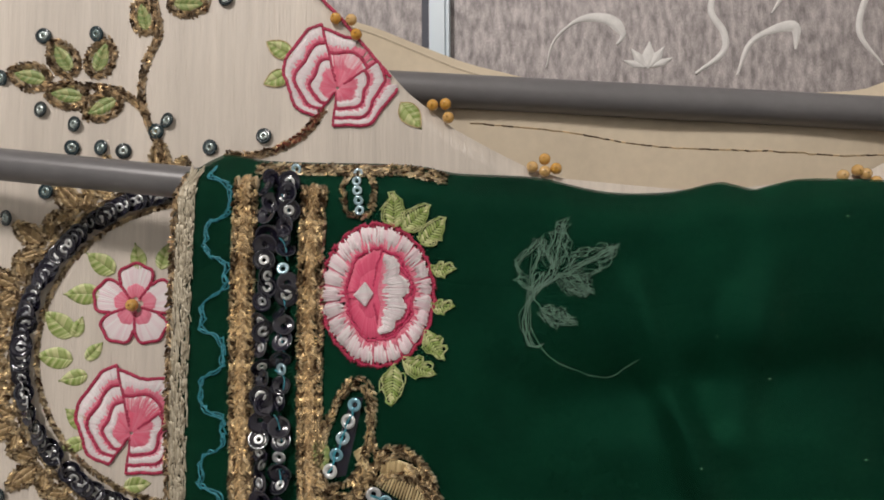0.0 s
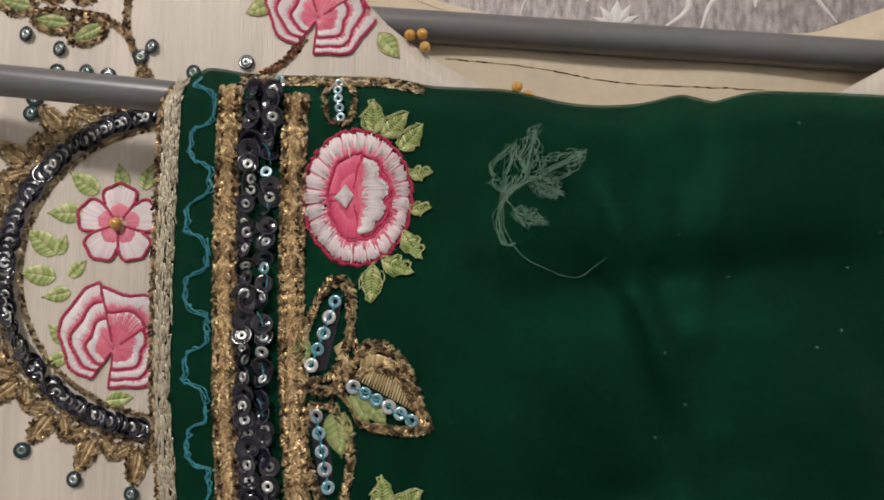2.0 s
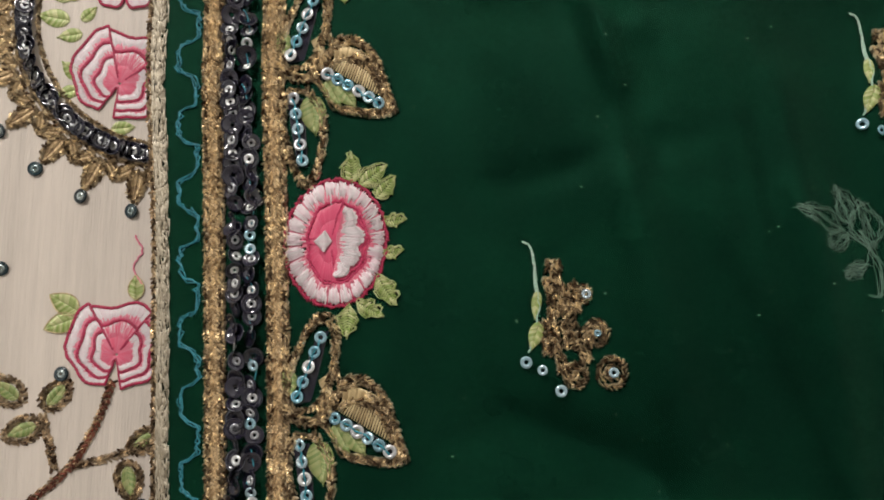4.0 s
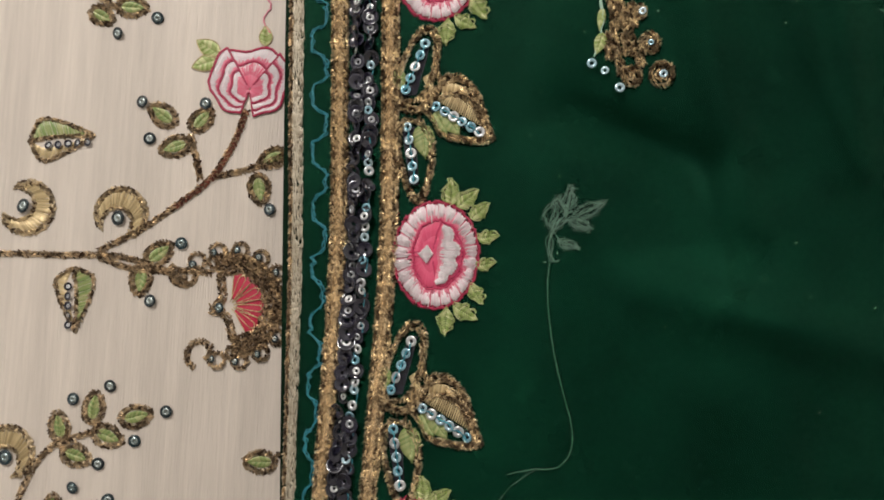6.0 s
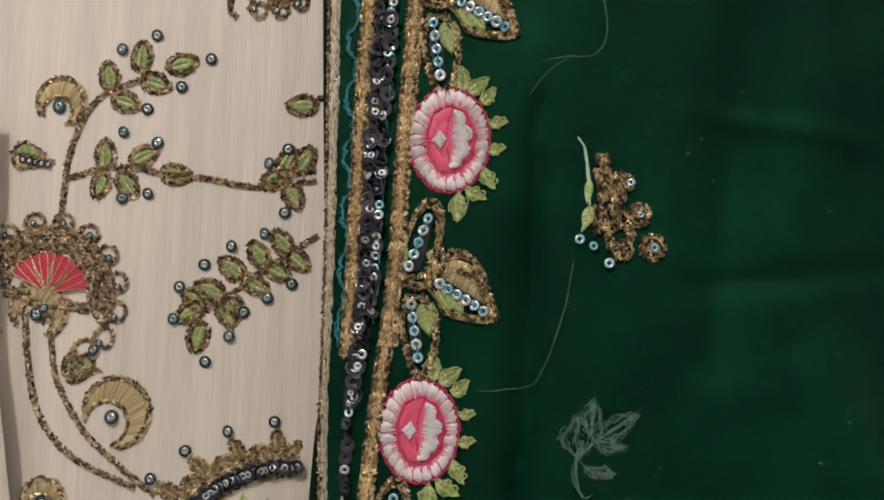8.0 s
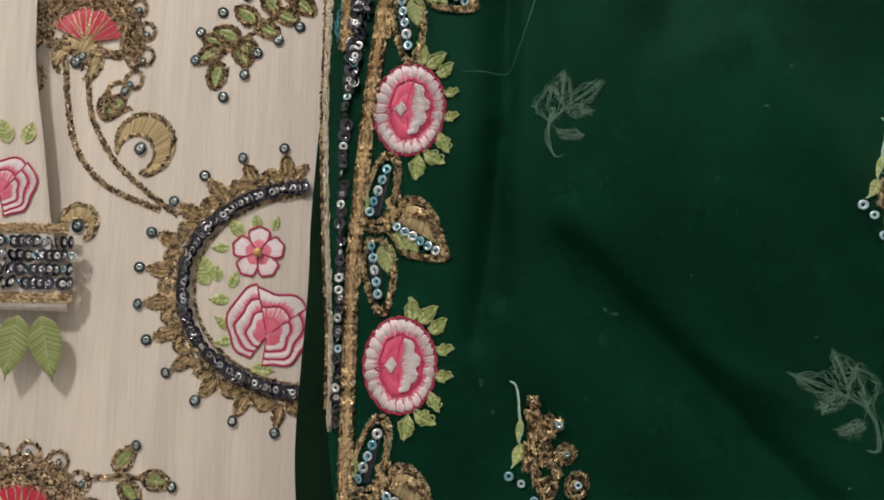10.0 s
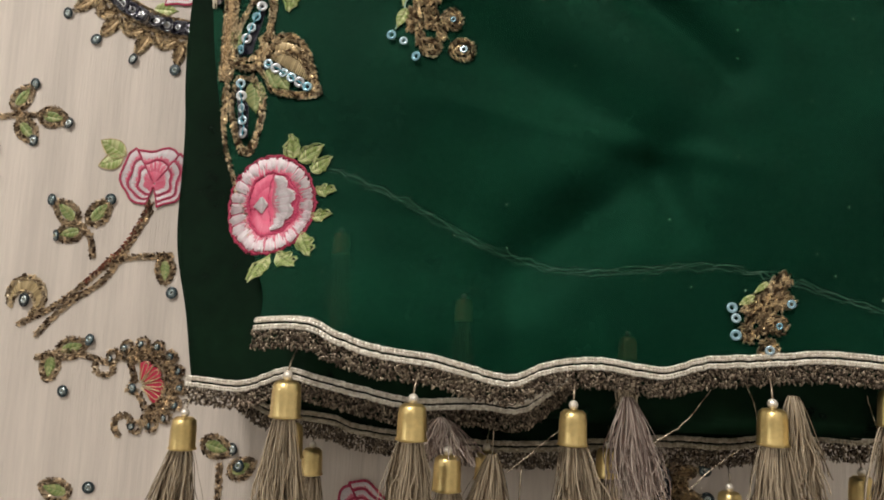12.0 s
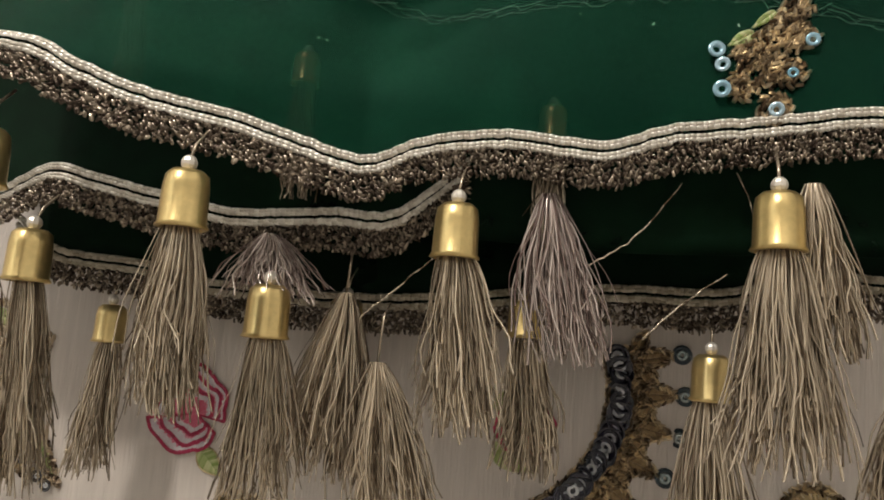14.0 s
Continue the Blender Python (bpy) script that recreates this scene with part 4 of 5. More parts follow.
for stem in ([(-25.5, 67.9), (-33.4, 57.5), (-42, 52.5)], [(-86, -163), (-91, -179), (-100, -195.5), (-116, -210)], [(-82, -678), (-92, -698), (-110, -718)]):
    part("stem_thread", Sew().cord(stem, 2.2, 1.8, 0.6, 0.6, 0.5, 0.5).build("stem_thread", COPPER, dress_y), dress, "copper red thread twisted round a stem")

# ---- sleeve of the dress, its cuff edged with sequins ----
sleeve = thing("sleeve", (-0.24, 0.0, -0.5), "cream sleeve of the dress with a rose and a sequinned cuff", "sleeve")
part("fabric", sheet("fabric", lambda z: -330 + 0 * z, table([(-330, -209), (-400, -206), (-430, -204), (-470, -197), (-512, -190), (-555, -179)]), lambda x: -330 + 0 * x, lambda x: -555 + 0 * x, sleeve_y, CREAM, 30, 40), sleeve, "cream silk")
rose(-216, -492, 17, 0.0, sleeve_y, sleeve)
lime_leaves([(-214, -470, -219, -458), (-206, -470, -203, -459), (-222, -472, -230, -462)], sleeve_y, sleeve)
part("gold_braid", Sew().cord([(-300, -514), (-240, -514), (-181, -513)], 5, 1.8, 0.6, 1.0, 0.4).build("gold_braid", GOLD, sleeve_y), sleeve, "bright gold braid")
part("gold_braid", Sew().cord([(-300, -549), (-240, -549), (-177, -548)], 5, 1.8, 0.6, 1.0, 0.4).build("gold_braid", GOLD, sleeve_y), sleeve, "bright gold braid")
for i in range(28):
    for k in range(4):
        stud((CUP, CUP, RING)[(i * 3 + k * 2) % 5 % 3], -178 - i * 3.6, -520 - k * 7, sleeve_y, sleeve, size=1.1, tilt=30, lift=0.6)
for x, t in ((-203, -4), (-192, 8)):
    s = Sew()
    satin_leaf(s, x, -556, x + t, -588, 0.5, 0.5, 0.3)
    part("drop", s.build("drop", LEAF, sleeve_y), sleeve, "green thread drop below the cuff")

# ---- the scarf ----
scarf = thing("scarf", (0.1, 0.0, 0.04), "bottle green chiffon scarf with embroidered border and gold tassels", "scarf")
BEIGE = table([(42, -53), (4, -54.2), (-54, -54.6), (-109, -50.2), (-177, -46.8), (-241, -43.6), (-346, -41), (-404, -40), (-459, -39.7), (-510, -37), (-560, -33), (-600, -31)])
BAND = table([(42, -43), (4, -44.8), (-54, -44.5), (-109, -41.6), (-177, -38), (-241, -35.1), (-346, -34.8), (-404, -35), (-440, -36)])
BRAID = table([(40, -35), (4, -36), (-54, -35.6), (-109, -32.8), (-177, -29.5), (-241, -27.6), (-346, -30), (-404, -30.7), (-437, -32)])
BLACKS = table([(40, -24.7), (4, -26), (-54, -26.6), (-109, -22.9), (-177, -19.8), (-241, -19.3), (-346, -22.6), (-404, -24), (-459, -29.6), (-510, -29.8), (-591, -28.3), (-640, -28)])
BRAID2 = table([(34, -14.5), (4, -15.6), (-54, -15.3), (-109, -12.2), (-177, -9.1), (-241, -7.8), (-346, -11.9), (-404, -14), (-459, -19.6), (-509, -23), (-541, -24.5), (-609, -23), (-653, -21), (-674, -13.8), (-700, 0)])
EDGE = table([(60, -57), (4, -58), (-54, -58), (-109, -53.5), (-177, -50), (-241, -46.5), (-346, -43.5), (-404, -42.5), (-459, -42), (-510, -39.5), (-560, -35), (-600, -32), (-630, -27), (-664, -18.5), (-692, -6), (-706, 3), (-728, 20), (-760, 24)])
RIGHT = table([(60, 262), (-300, 258), (-600, 252), (-694, 242.8), (-715, 237), (-732, 235), (-770, 234)])
TOPS = table([(-60, 38), (-54, 39.5), (-45.5, 44), (-35, 42.2), (-21.4, 41.2), (12.5, 39.9), (25.9, 37.2), (42.6, 36.2), (52.5, 35.3), (72.1, 30.9), (91.6, 30.7), (106.2, 33.6), (115.7, 31), (127, 33.9), (150.4, 33.5), (200, 31), (270, 29)])
HEM = [(20, -731), (35, -730), (46, -734.6), (58, -738.6), (74, -740.8), (85.4, -743.7), (100.5, -747), (112.5, -742), (130, -739.2), (153, -741.3), (168, -737), (190, -734.7), (209.6, -733), (238, -734.8)]
HEM2 = [(-33.3, -755.6), (-6.6, -755.9), (13, -749.5), (28.5, -752.2), (46, -755.8), (63.4, -758.5), (86.4, -757), (102, -757.5), (160, -760), (240, -757)]
HEM3 = [(-8, -768), (-1.9, -768.8), (19.6, -770.4), (34, -774), (90, -776), (154.3, -769.5), (179.5, -769), (207.4, -763.6), (229, -763.4)]
along = lambda rows: (lambda x: np.interp(x, [p[0] for p in rows], [p[1] for p in rows]))


def over_top(x, z):
    """The front cloth, rounding back over the rail at the top."""
    up = smooth((z - (TOPS(x) - 12)) / 12)
    return front_y(x, z) + 7 * up ** 2


part("front_cloth", sheet("front_cloth", EDGE, RIGHT, TOPS, lambda x: along(HEM)(x) - 4, over_top, GREEN, 170, 300), scarf, "sheer bottle green chiffon")
# Added dark sheet that stops pale cloth showing through the sheer top.
part("top_backing", sheet("top_backing", lambda z: EDGE(z) + 3, lambda z: RIGHT(z) - 1, lambda x: TOPS(x) - 0.4, lambda x: TOPS(x) - 34, lambda x, z: over_top(x, z) + 1.6, GREEN_SHADED, 150, 14), scarf, "dark backing sheet added behind the sheer top of the scarf")
BACK_EDGE = table([(40, -66), (-100, -62), (-300, -53), (-426, -46.8), (-471, -49.4), (-510, -51.1), (-540, -51), (-608, -53.8), (-650, -51), (-697, -46.5), (-730, -37), (-760, -31)])
part("back_cloth", sheet("back_cloth", BACK_EDGE, lambda z: RIGHT(z) - 1, lambda x: TOPS(x) - 2, lambda x: along(HEM2)(x) - 4, back_y, GREEN_SHADED, 110, 160), scarf, "back fall of green chiffon")
part("inner_cloth", sheet("inner_cloth", lambda z: -18 + 0 * z, lambda z: RIGHT(z) - 6, lambda x: TOPS(x) - 6, lambda x: along(HEM3)(x) - 4, third_y, GREEN_SHADED, 60, 80), scarf, "inner fall of green chiffon")

# border trims down the edge
ZS = lambda a, b, step=9.0: np.arange(a, b, -step)
down = lambda f, a, b, dx=0.0: [(float(f(z)) + dx, float(z)) for z in ZS(a, b)]
WIDE = lambda z: float(np.interp(-z, [0, 110, 250, 400, 520], [6.2, 5.2, 4.6, 3.4, 2.6]))
rng = np.random.default_rng(5)


def strands(f, a, b, wide, thread=0.55, length=4.5, wander=0.25):
    """Smooth threads laid lengthwise down the edge; wide is a function of z."""
    out = Sew()
    for z in np.arange(a, b, -1.0):
        w = wide(z)
        for k in np.linspace(-0.5, 0.5, max(3, int(w / (thread * 0.62)))):
            l = length * rng.uniform(0.5, 1.2)
            zz, q = z + rng.uniform(-0.6, 0.6), rng.normal(0, wander, 2)
            lift = 0.25 + 0.7 * (1 - (2 * k) ** 2) + rng.uniform(0, 0.25)
            if rng.random() < 0.45:
                out.add(float(f(zz)) + k * w + q[0], zz, float(f(zz - l)) + k * w + q[1], zz - l, thread, 0.4, lift)
    return out


braid = strands(BEIGE, 40, -598, lambda z: WIDE(z) * 0.8, 0.45, 4.0, 0.25)
braid.line([(x + WIDE(z) * (0.42 if i % 2 else 0.12), z) for i, (x, z) in enumerate((float(BEIGE(q)), float(q)) for q in np.arange(39, -590, -2.6))], 0.5, 1.3, 1.2, 0.5, 0.1)
part("beige_braid", braid.build("beige_braid", PALE, over_top), scarf, "pale gold herringbone edge braid")
part("edge_cord", Sew().cord([(x - WIDE(z) * 0.55, z) for x, z in down(BEIGE, 38, -600)], 2.0, 1.5, 0.5, 1.0, 0.5).build("edge_cord", ZARI_DARK, over_top), scarf, "dark gold edging cord")
wave = []
for i, z in enumerate(np.arange(40, -430, -2.0)):
    k = float(np.interp(-z, [0, 150, 300, 430], [3.3, 2.9, 1.8, 0.9]))
    wave.append((float(BAND(z)) + k * max(-1, min(1, 2.6 * math.sin(z / 23.0 * 2 * math.pi))) + 0.4 * math.sin(z * 1.9), float(z)))
part("teal_scallop", Sew().line(wave, 0.6, 1.1, 0.2, 0.6, 0.3).line([(x + 0.5, z) for x, z in wave], 0.5, 1.3, 0.1, 0.5, 0.4).line([(x - 0.3, z - 0.4) for x, z in wave], 0.4, 1.4, 0.3, 0.5, 0.35).build("teal_scallop", TEAL, over_top), scarf, "teal scalloped running thread")
for f, a, b, w, name in ((BRAID, 36, -440, 5.2, "gold_braid"), (BRAID2, 33, -640, 5.4, "gold_braid")):
    body = Sew()
    for k in (-0.62, 0, 0.62):
        body.cord([(x + k, z) for x, z in down(f, a, b)], 1.5, 1.5, 0.5, 1.0, 0.35, 0.45)
    g = part(name, body.build(name, GOLD, over_top), scarf, "bright gold satin braid")
    for s in (-1, 1):
        part("braid_edge", Sew().cord([(x + s * w * float(np.interp(-z, [0, 250, 420], [0.5, 0.44, 0.36])), z) for x, z in down(f, a, b)], 2.4, 1.5, 0.5, 1.0, 0.7, 0.3).build("braid_edge", ZARI, over_top), g)
part("gold_braid", Sew().cord(down(BRAID2, -636, -706), 1.8, 1.5, 0.5, 1.0, 0.5).build("gold_braid", ZARI, over_top), scarf, "thin gold cord at the folded edge")
part("top_cord", Sew().cord([(-34, 39), (-20, 38.5), (-2, 38), (12.5, 37.6), (24, 35)], 4.2, 1.5, 0.55, 1.0, 0.8, 0.3).build("top_cord", ZARI, over_top), scarf, "gold cord along the folded top")

# black sequin band between the braids
count = 0
for z in np.arange(36, -600, -4.3):
    k = float(np.interp(-z, [0, 250, 410, 460], [4.0, 3.4, 2.6, 0.6]))
    for s in ((-1, 1) if k > 1 else (0,)):
        zz = z + DICE.uniform(-1, 1) + (2.4 if s > 0 else 0)
        size = DICE.uniform(0.85, 1.1) * (1.0 if k > 1 else 0.8)
        bright = DICE.random()
        x = float(BLACKS(zz)) + s * k * 0.72 + DICE.uniform(-0.6, 0.6)
        if s >= 0 and bright < 0.3:
            stud(SILVER_RING if bright < 0.18 else RING, x, zz, over_top, scarf, size=0.95, tilt=20, lift=1.5)
        else:
            stud(CUP if DICE.random() < 0.45 else PLAIN, x, zz, over_top, scarf, size=size * 1.12, tilt=38, lift=DICE.uniform(0.6, 1.3))
tails = Sew()
for z in np.arange(30, -420, -13.0):
    x = float(BLACKS(z))
    tails.line([(x + 1, z), (x + 3 + DICE.uniform(-1, 1), z - 2), (x + 3.4, z - 5 - DICE.uniform(0, 4))], 0.5, 1.0, 1.2, 0.4)
part("teal_stitches", tails.build("teal_stitches", TEAL, over_top), scarf, "teal thread holding the sequins")


# ---- border flowers ----
def ring_flower():
    """A big round flower: crimson looped rim, tufts of white satin, a pink heart, a scalloped white petal and a white knot."""
    g = np.random.default_rng(11)
    cx, rx, rz = 3.6, 16.9, 21.2
    at = lambda a, k: (cx + rx * k * math.cos(a), rz * k * math.sin(a))
    spot = lambda u, v: (cx + rx * u, rz * v)
    ring = lambda a: 0.63 - 0.11 * max(0.0, -math.cos(a)) ** 2 + 0.015 * math.sin(9 * a)
    white, blush, edge, pink = Sew(), Sew(), Sew(), Sew()
    tufts = 23
    for i in range(tufts * 9):
        a = 2 * math.pi * i / (tufts * 9)
        w = (i % 9) / 8 * 2 - 1
        tip = 0.955 - 0.025 * w * w + g.normal(0, 0.014)
        if i % 9 != 8 or g.random() < 0.5:
            white.add(*at(a, ring(a) + 0.09 + g.normal(0, 0.045)), *at(a - 0.006 * w, tip), 0.66, 0.6 + 0.35 * (1 - w * w), 0.3 + g.uniform(0, 0.2) + 0.35 * (1 - w * w))
        blush.add(*at(a, ring(a)), *at(a + g.normal(0, 0.02), ring(a) + 0.15 + g.normal(0, 0.04)), 0.6, 0.6, 0.3 + g.uniform(0, 0.25))
    for a in np.linspace(0, 2 * math.pi, 150):
        k = 0.965 + 0.035 * abs(math.sin(a * 11)) + g.normal(0, 0.012)
        b = a + 0.05
        edge.add(*at(a, k), *at(b, 0.965 + 0.035 * abs(math.sin(b * 11))), 1.0, 0.6, 0.3)
        blush.add(*at(a, 0.7), *at(a + 0.01, 0.93), 1.0, 0.2, 0.1)
        edge.add(*at(a, k - 0.09), *at(a + g.normal(0, 0.04), k + 0.03), 0.6, 0.3, 0.1)
    for i in range(170):
        a = 2 * math.pi * i / 170
        p, q = np.array(at(a, ring(a))), np.array(spot(-0.12, 0.0))
        for lo, hi in ((0.05, 0.6), (0.45, 1.0)):
            lo, hi = lo + g.uniform(-0.04, 0.04), hi + g.uniform(-0.04, 0)
            pink.add(*(q + (p - q) * lo), *(q + (p - q) * hi), 0.75, 0.55, 0.3 + g.uniform(0, 0.2))
    outline = Sew().line([at(a, ring(a) + 0.01) for a in np.linspace(0, 2 * math.pi, 52)], 0.95, 1.0, 0.85, 0.5, 0.28)
    outer = spline([spot(*p) for p in ((0.17, 0.56), (0.34, 0.50), (0.42, 0.38), (0.41, 0.27), (0.55, 0.18), (0.57, 0.04), (0.46, -0.06), (0.52, -0.18), (0.44, -0.32), (0.32, -0.38), (0.28, -0.50), (0.06, -0.55))], 0.4)
    inner = spline([spot(*p) for p in ((0.12, 0.45), (0.06, 0.22), (0.02, 0.05), (0.06, -0.15), (0.03, -0.3), (0.0, -0.48))], 0.4)
    petal, shade, vein = Sew(), Sew(), Sew()
    for t in np.linspace(0, 1, 100):
        p, q = inner[int(t * (len(inner) - 1))], outer[int(t * (len(outer) - 1))]
        cut = g.uniform(0.02, 0.3)
        petal.add(*(p + (q - p) * (cut + 0.1)), *(p + (q - p) * g.uniform(0.95, 1.03)), 0.56, 0.7, 1.2 + g.uniform(0, 0.3))
        shade.add(*p, *(p + (q - p) * (cut + 0.25)), 0.6, 0.55, 0.95 + g.uniform(0, 0.2))
    mid = np.array(spot(0.1, 0))
    vein.line([tuple(mid + (q - mid) * 1.09) for q in outer[::6]], 0.9, 1.0, 0.95, 0.5, 0.25)
    for v in (-1, 1):
        vein.line([spot(-0.6, 0.03 * v), spot(-0.34, 0.05 * v)], 0.6, 1.2, 0.9, 0.4, 0.1)
        vein.line([spot(-0.05, 0.12 * v), spot(0.0, 0.35 * v), spot(0.1, 0.6 * v)], 0.7, 1.2, 0.9, 0.4, 0.1)
    core = Sew()
    for v in np.linspace(-3.1, 3.1, 13):
        w = 3.0 * (1 - abs(v) / 3.7)
        core.add(cx - 3.3 - w * 1.15, v, cx - 3.3 + w * 0.8, v + 0.3, 0.8, 0.9, 1.3)
    return dict(fringe=(white, WHITE, "white satin fringe"), rim=(edge, CRIMSON, "crimson rim"), petal_base=(blush, BLUSH, "pink shading stitches"),
                heart=(pink, HEART, "hot pink satin heart"), outline=(outline, ROSE_LINE, "deep pink line round the heart"), inner_petal=(petal, PURE, "white scalloped inner petal"),
                petal_shade=(shade, BLUSH, "pink shading of the inner petal"), vein=(vein, ROSE_LINE, ""), centre=(core, PURE, "white knot at the centre"))


FLOWER = ring_flower()
FLOWER_LEAVES = [(8.5, 19.5, 7.5, 31.5), (11, 19, 21, 26.5), (16.5, 14.5, 23.5, 22.5), (19.5, 7, 28, 7.5), (19.5, -4, 27.5, -2.5), (17.5, -11, 23.5, -20.5), (11, -19.5, 21, -24.5), (8.5, -20.5, 8, -33)]
FLOWERS = [(0.6, 0), (3.8, -114), (7.8, -229.4), (2.4, -344.3), (-5, -459.5), (-5, -572), (1, -686.4)]
for i, (x, z) in enumerate(FLOWERS):
    size = 1.0 if i < 4 else 0.98
    squeeze = (1, 1, 1, 0.97, 0.97, 0.97, 1.06)[i]
    made = {}
    for name, (s, m, label) in FLOWER.items():
        q = s.moved(0, 0, (0.02, -0.03, 0.0, 0.05, -0.02, 0.04, 0.2)[i], size)
        q.rows = [(x + a * squeeze, z + b, x + c * squeeze, z + d, w, h, e) for a, b, c, d, w, h, e in q.rows]
        made[name] = q.build("border_flower" if name == "fringe" else name, m, over_top)
    body = part("border_flower", made["fringe"], scarf, "round pink and white satin-stitched border flower")
    for name, (s, m, label) in FLOWER.items():
        if name != "fringe":
            part(name, made[name], body, label)
    for j, row in enumerate(FLOWER_LEAVES):
        g = random.Random(i * 10 + j)
        tip = (row[0] + (row[2] - row[0]) * 0.88 + g.uniform(-1, 1), row[1] + (row[3] - row[1]) * 0.88 + g.uniform(-1, 1))
        r = (x + row[0] * squeeze, z + row[1], x + tip[0] * squeeze, z + tip[1])
        s = Sew()
        satin_leaf(s, *r, 0.46, 0.85)
        for k in (0.5, 0.62):
            s.line(leaf_line(*r, k, 6), 0.4, 1.2, 0.5, 0.5, 0.4)
        part("leaf", s.build("leaf", LIME, over_top), body, "lime green satin leaf")


# ---- gold leaf clusters between the flowers ----
def cluster(x, z, i):
    """Three sequinned leaves and green fillings inside couched gold."""
    cord, green, blue, straw = Sew(), Sew(), Sew(), Sew()
    put = lambda rows: [(x + a, z + b) for a, b in rows]
    up = [(-1, 3), (-2.5, 11), (0, 22), (5, 31), (10, 31.5), (12, 24), (10, 12), (6, 5)]
    side = [(8, 3), (13, 9), (19, 12.5), (26, 10.5), (31, 2), (33.5, -5), (35.5, -11), (29, -12.5), (21, -11), (15, -9.5), (12, -4), (8, 1)]
    low = [(0, -4), (-1.5, -14), (1, -25), (5, -34), (9, -33), (11.5, -22), (11, -12), (6, -5)]
    for c in (up, low, side):
        cord.cord(put([*c, c[0]]), 2.2, 1.6, 0.6, 1.0, 0.6, 0.4)
    cord.cord(put([(14, 5), (19, 7), (25, 5), (30, -2), (33, -9)]), 2.0, 1.6, 0.6, 1.0, 0.8, 0.6)
    cord.cord(put([(13, 9), (16, 14), (22, 14), (28, 9), (31, 3)]), 1.9, 1.6, 0.6, 1.0, 0.8, 0.3)
    cord.cord(put([(-4, 4), (3, 0), (9, 2), (13, 9)]), 3.6, 1.6, 0.6, 1.0, 0.9, 0.6)
    for c in (up, low):
        m = np.mean(c, axis=0)
        cord.cord(put([tuple(m + (np.array(q) - m) * 1.14) for q in c[1:]]), 1.8, 1.6, 0.6, 0.8, 0.8, 0.1)
    cord.cord(put([(22, 9), (28, 4), (32, -4), (34, -10)]), 3.4, 1.6, 0.6, 1.0, 0.9, 0.5)
    cord.cord(put([(17, -10.5), (26, -11.5), (34, -11.5)]), 2.8, 1.6, 0.6, 1.0, 0.9, 0.5)
    cord.cord(put([(11, 26), (12.5, 17), (14, 12)]), 1.8, 1.6, 0.6, 1.0, 0.9, 0.3)
    cord.cord(put([(-3.5, 22), (-4.5, 0), (-3.5, -24)]), 2.0, 1.6, 0.6, 1.0, 0.8, 0.2)
    for t in np.linspace(0, 1, 22):
        straw.add(x + 15 + 12 * t, z + 7.2 - 1.5 * t, x + 15.5 + 12.5 * t, z + 11.8 - 4.5 * t * t, 0.7, 0.5, 0.5)
        straw.add(x + 13 + 17 * t, z + 4 - 9.5 * t, x + 15.5 + 16 * t, z + 7.5 - 9 * t * t, 0.75, 0.4, 0.4)
        straw.add(x + 7 + 3.5 * t, z + 13 - 8 * t, x + 10 + 2.5 * t, z + 15 - 8 * t, 0.7, 0.5, 0.5)
    for row in ((-3.5, 17, -1.5, 8), (7.5, -5, 9.5, -19), (12.5, 0, 17.5, -9), (16, -1, 22.5, -9.5)):
        satin_leaf(green, x + row[0], z + row[1], x + row[2], z + row[3], 0.62, 0.5, 0.6)
    body = part("leaf_motif", cord.build("leaf_motif", ZARI, over_top), scarf, "antique gold leaf cluster with blue sequins")
    part("leaf_filling", green.build("leaf_filling", LEAF, over_top), body, "green satin filling")
    part("straw_filling", straw.build("straw_filling", STRAW, over_top), body, "straw satin filling")
    under_dark = Sew()
    for (x0, z0, x1, z1), w in (((2, 6, 8, 29), 5), ((12, 1.5, 32, -9), 5), ((2, -7, 5.5, -30), 5)):
        for k in np.linspace(-0.5, 0.5, 7):
            under_dark.add(x + x0 + k * w * 0.9, z + z0 + k, x + x1 + k * w * 0.5, z + z1, 1.2, 0.3, 0.1)
    part("dark_filling", under_dark.build("dark_filling", BLACK, over_top), body, "dark glossy filling under the sequins")
    for (x0, z0, x1, z1), n in (((0.5, 8, 7.5, 27), 5), ((13, 1.5, 30.5, -8.5), 6), ((2, -7, 5.5, -28), 5)):
        for k in range(n):
            t = k / (n - 1)
            stud((RING, SILVER_RING)[(k + i) % 3 == 0], x + x0 + (x1 - x0) * t, z + z0 + (z1 - z0) * t, over_top, body, size=1.05, tilt=16, lift=1.0)
        blue.line([(x + x0 + (x1 - x0) * t, z + z0 + (z1 - z0) * t) for t in np.linspace(0, 1, 8)], 0.7, 1.4, 1.6, 0.4, 0.35)
    part("teal_stitches", blue.build("teal_stitches", TEAL, over_top), body, "teal thread through the sequins")


for i, (fx, fz) in enumerate(FLOWERS[:6]):
    z = fz - (59, 58, 61, 58.5, 54, 56)[i]
    cluster(float(BRAID2(z)) + 5.5, z, i)
s = Sew().cord([(-5, 24), (-6, 33), (-2, 39), (3, 33), (1.5, 24), (-5, 24)], 1.8, 1.5, 0.55, 1.0, 0.6, 0.3)
top_leaf = part("leaf_motif", s.build("leaf_motif", ZARI, over_top), scarf, "gold leaf at the folded top")
for k in range(5):
    stud(RING, -2.5 + 0.4 * k, 37 - 3 * k, over_top, top_leaf, size=0.75, lift=0.8)


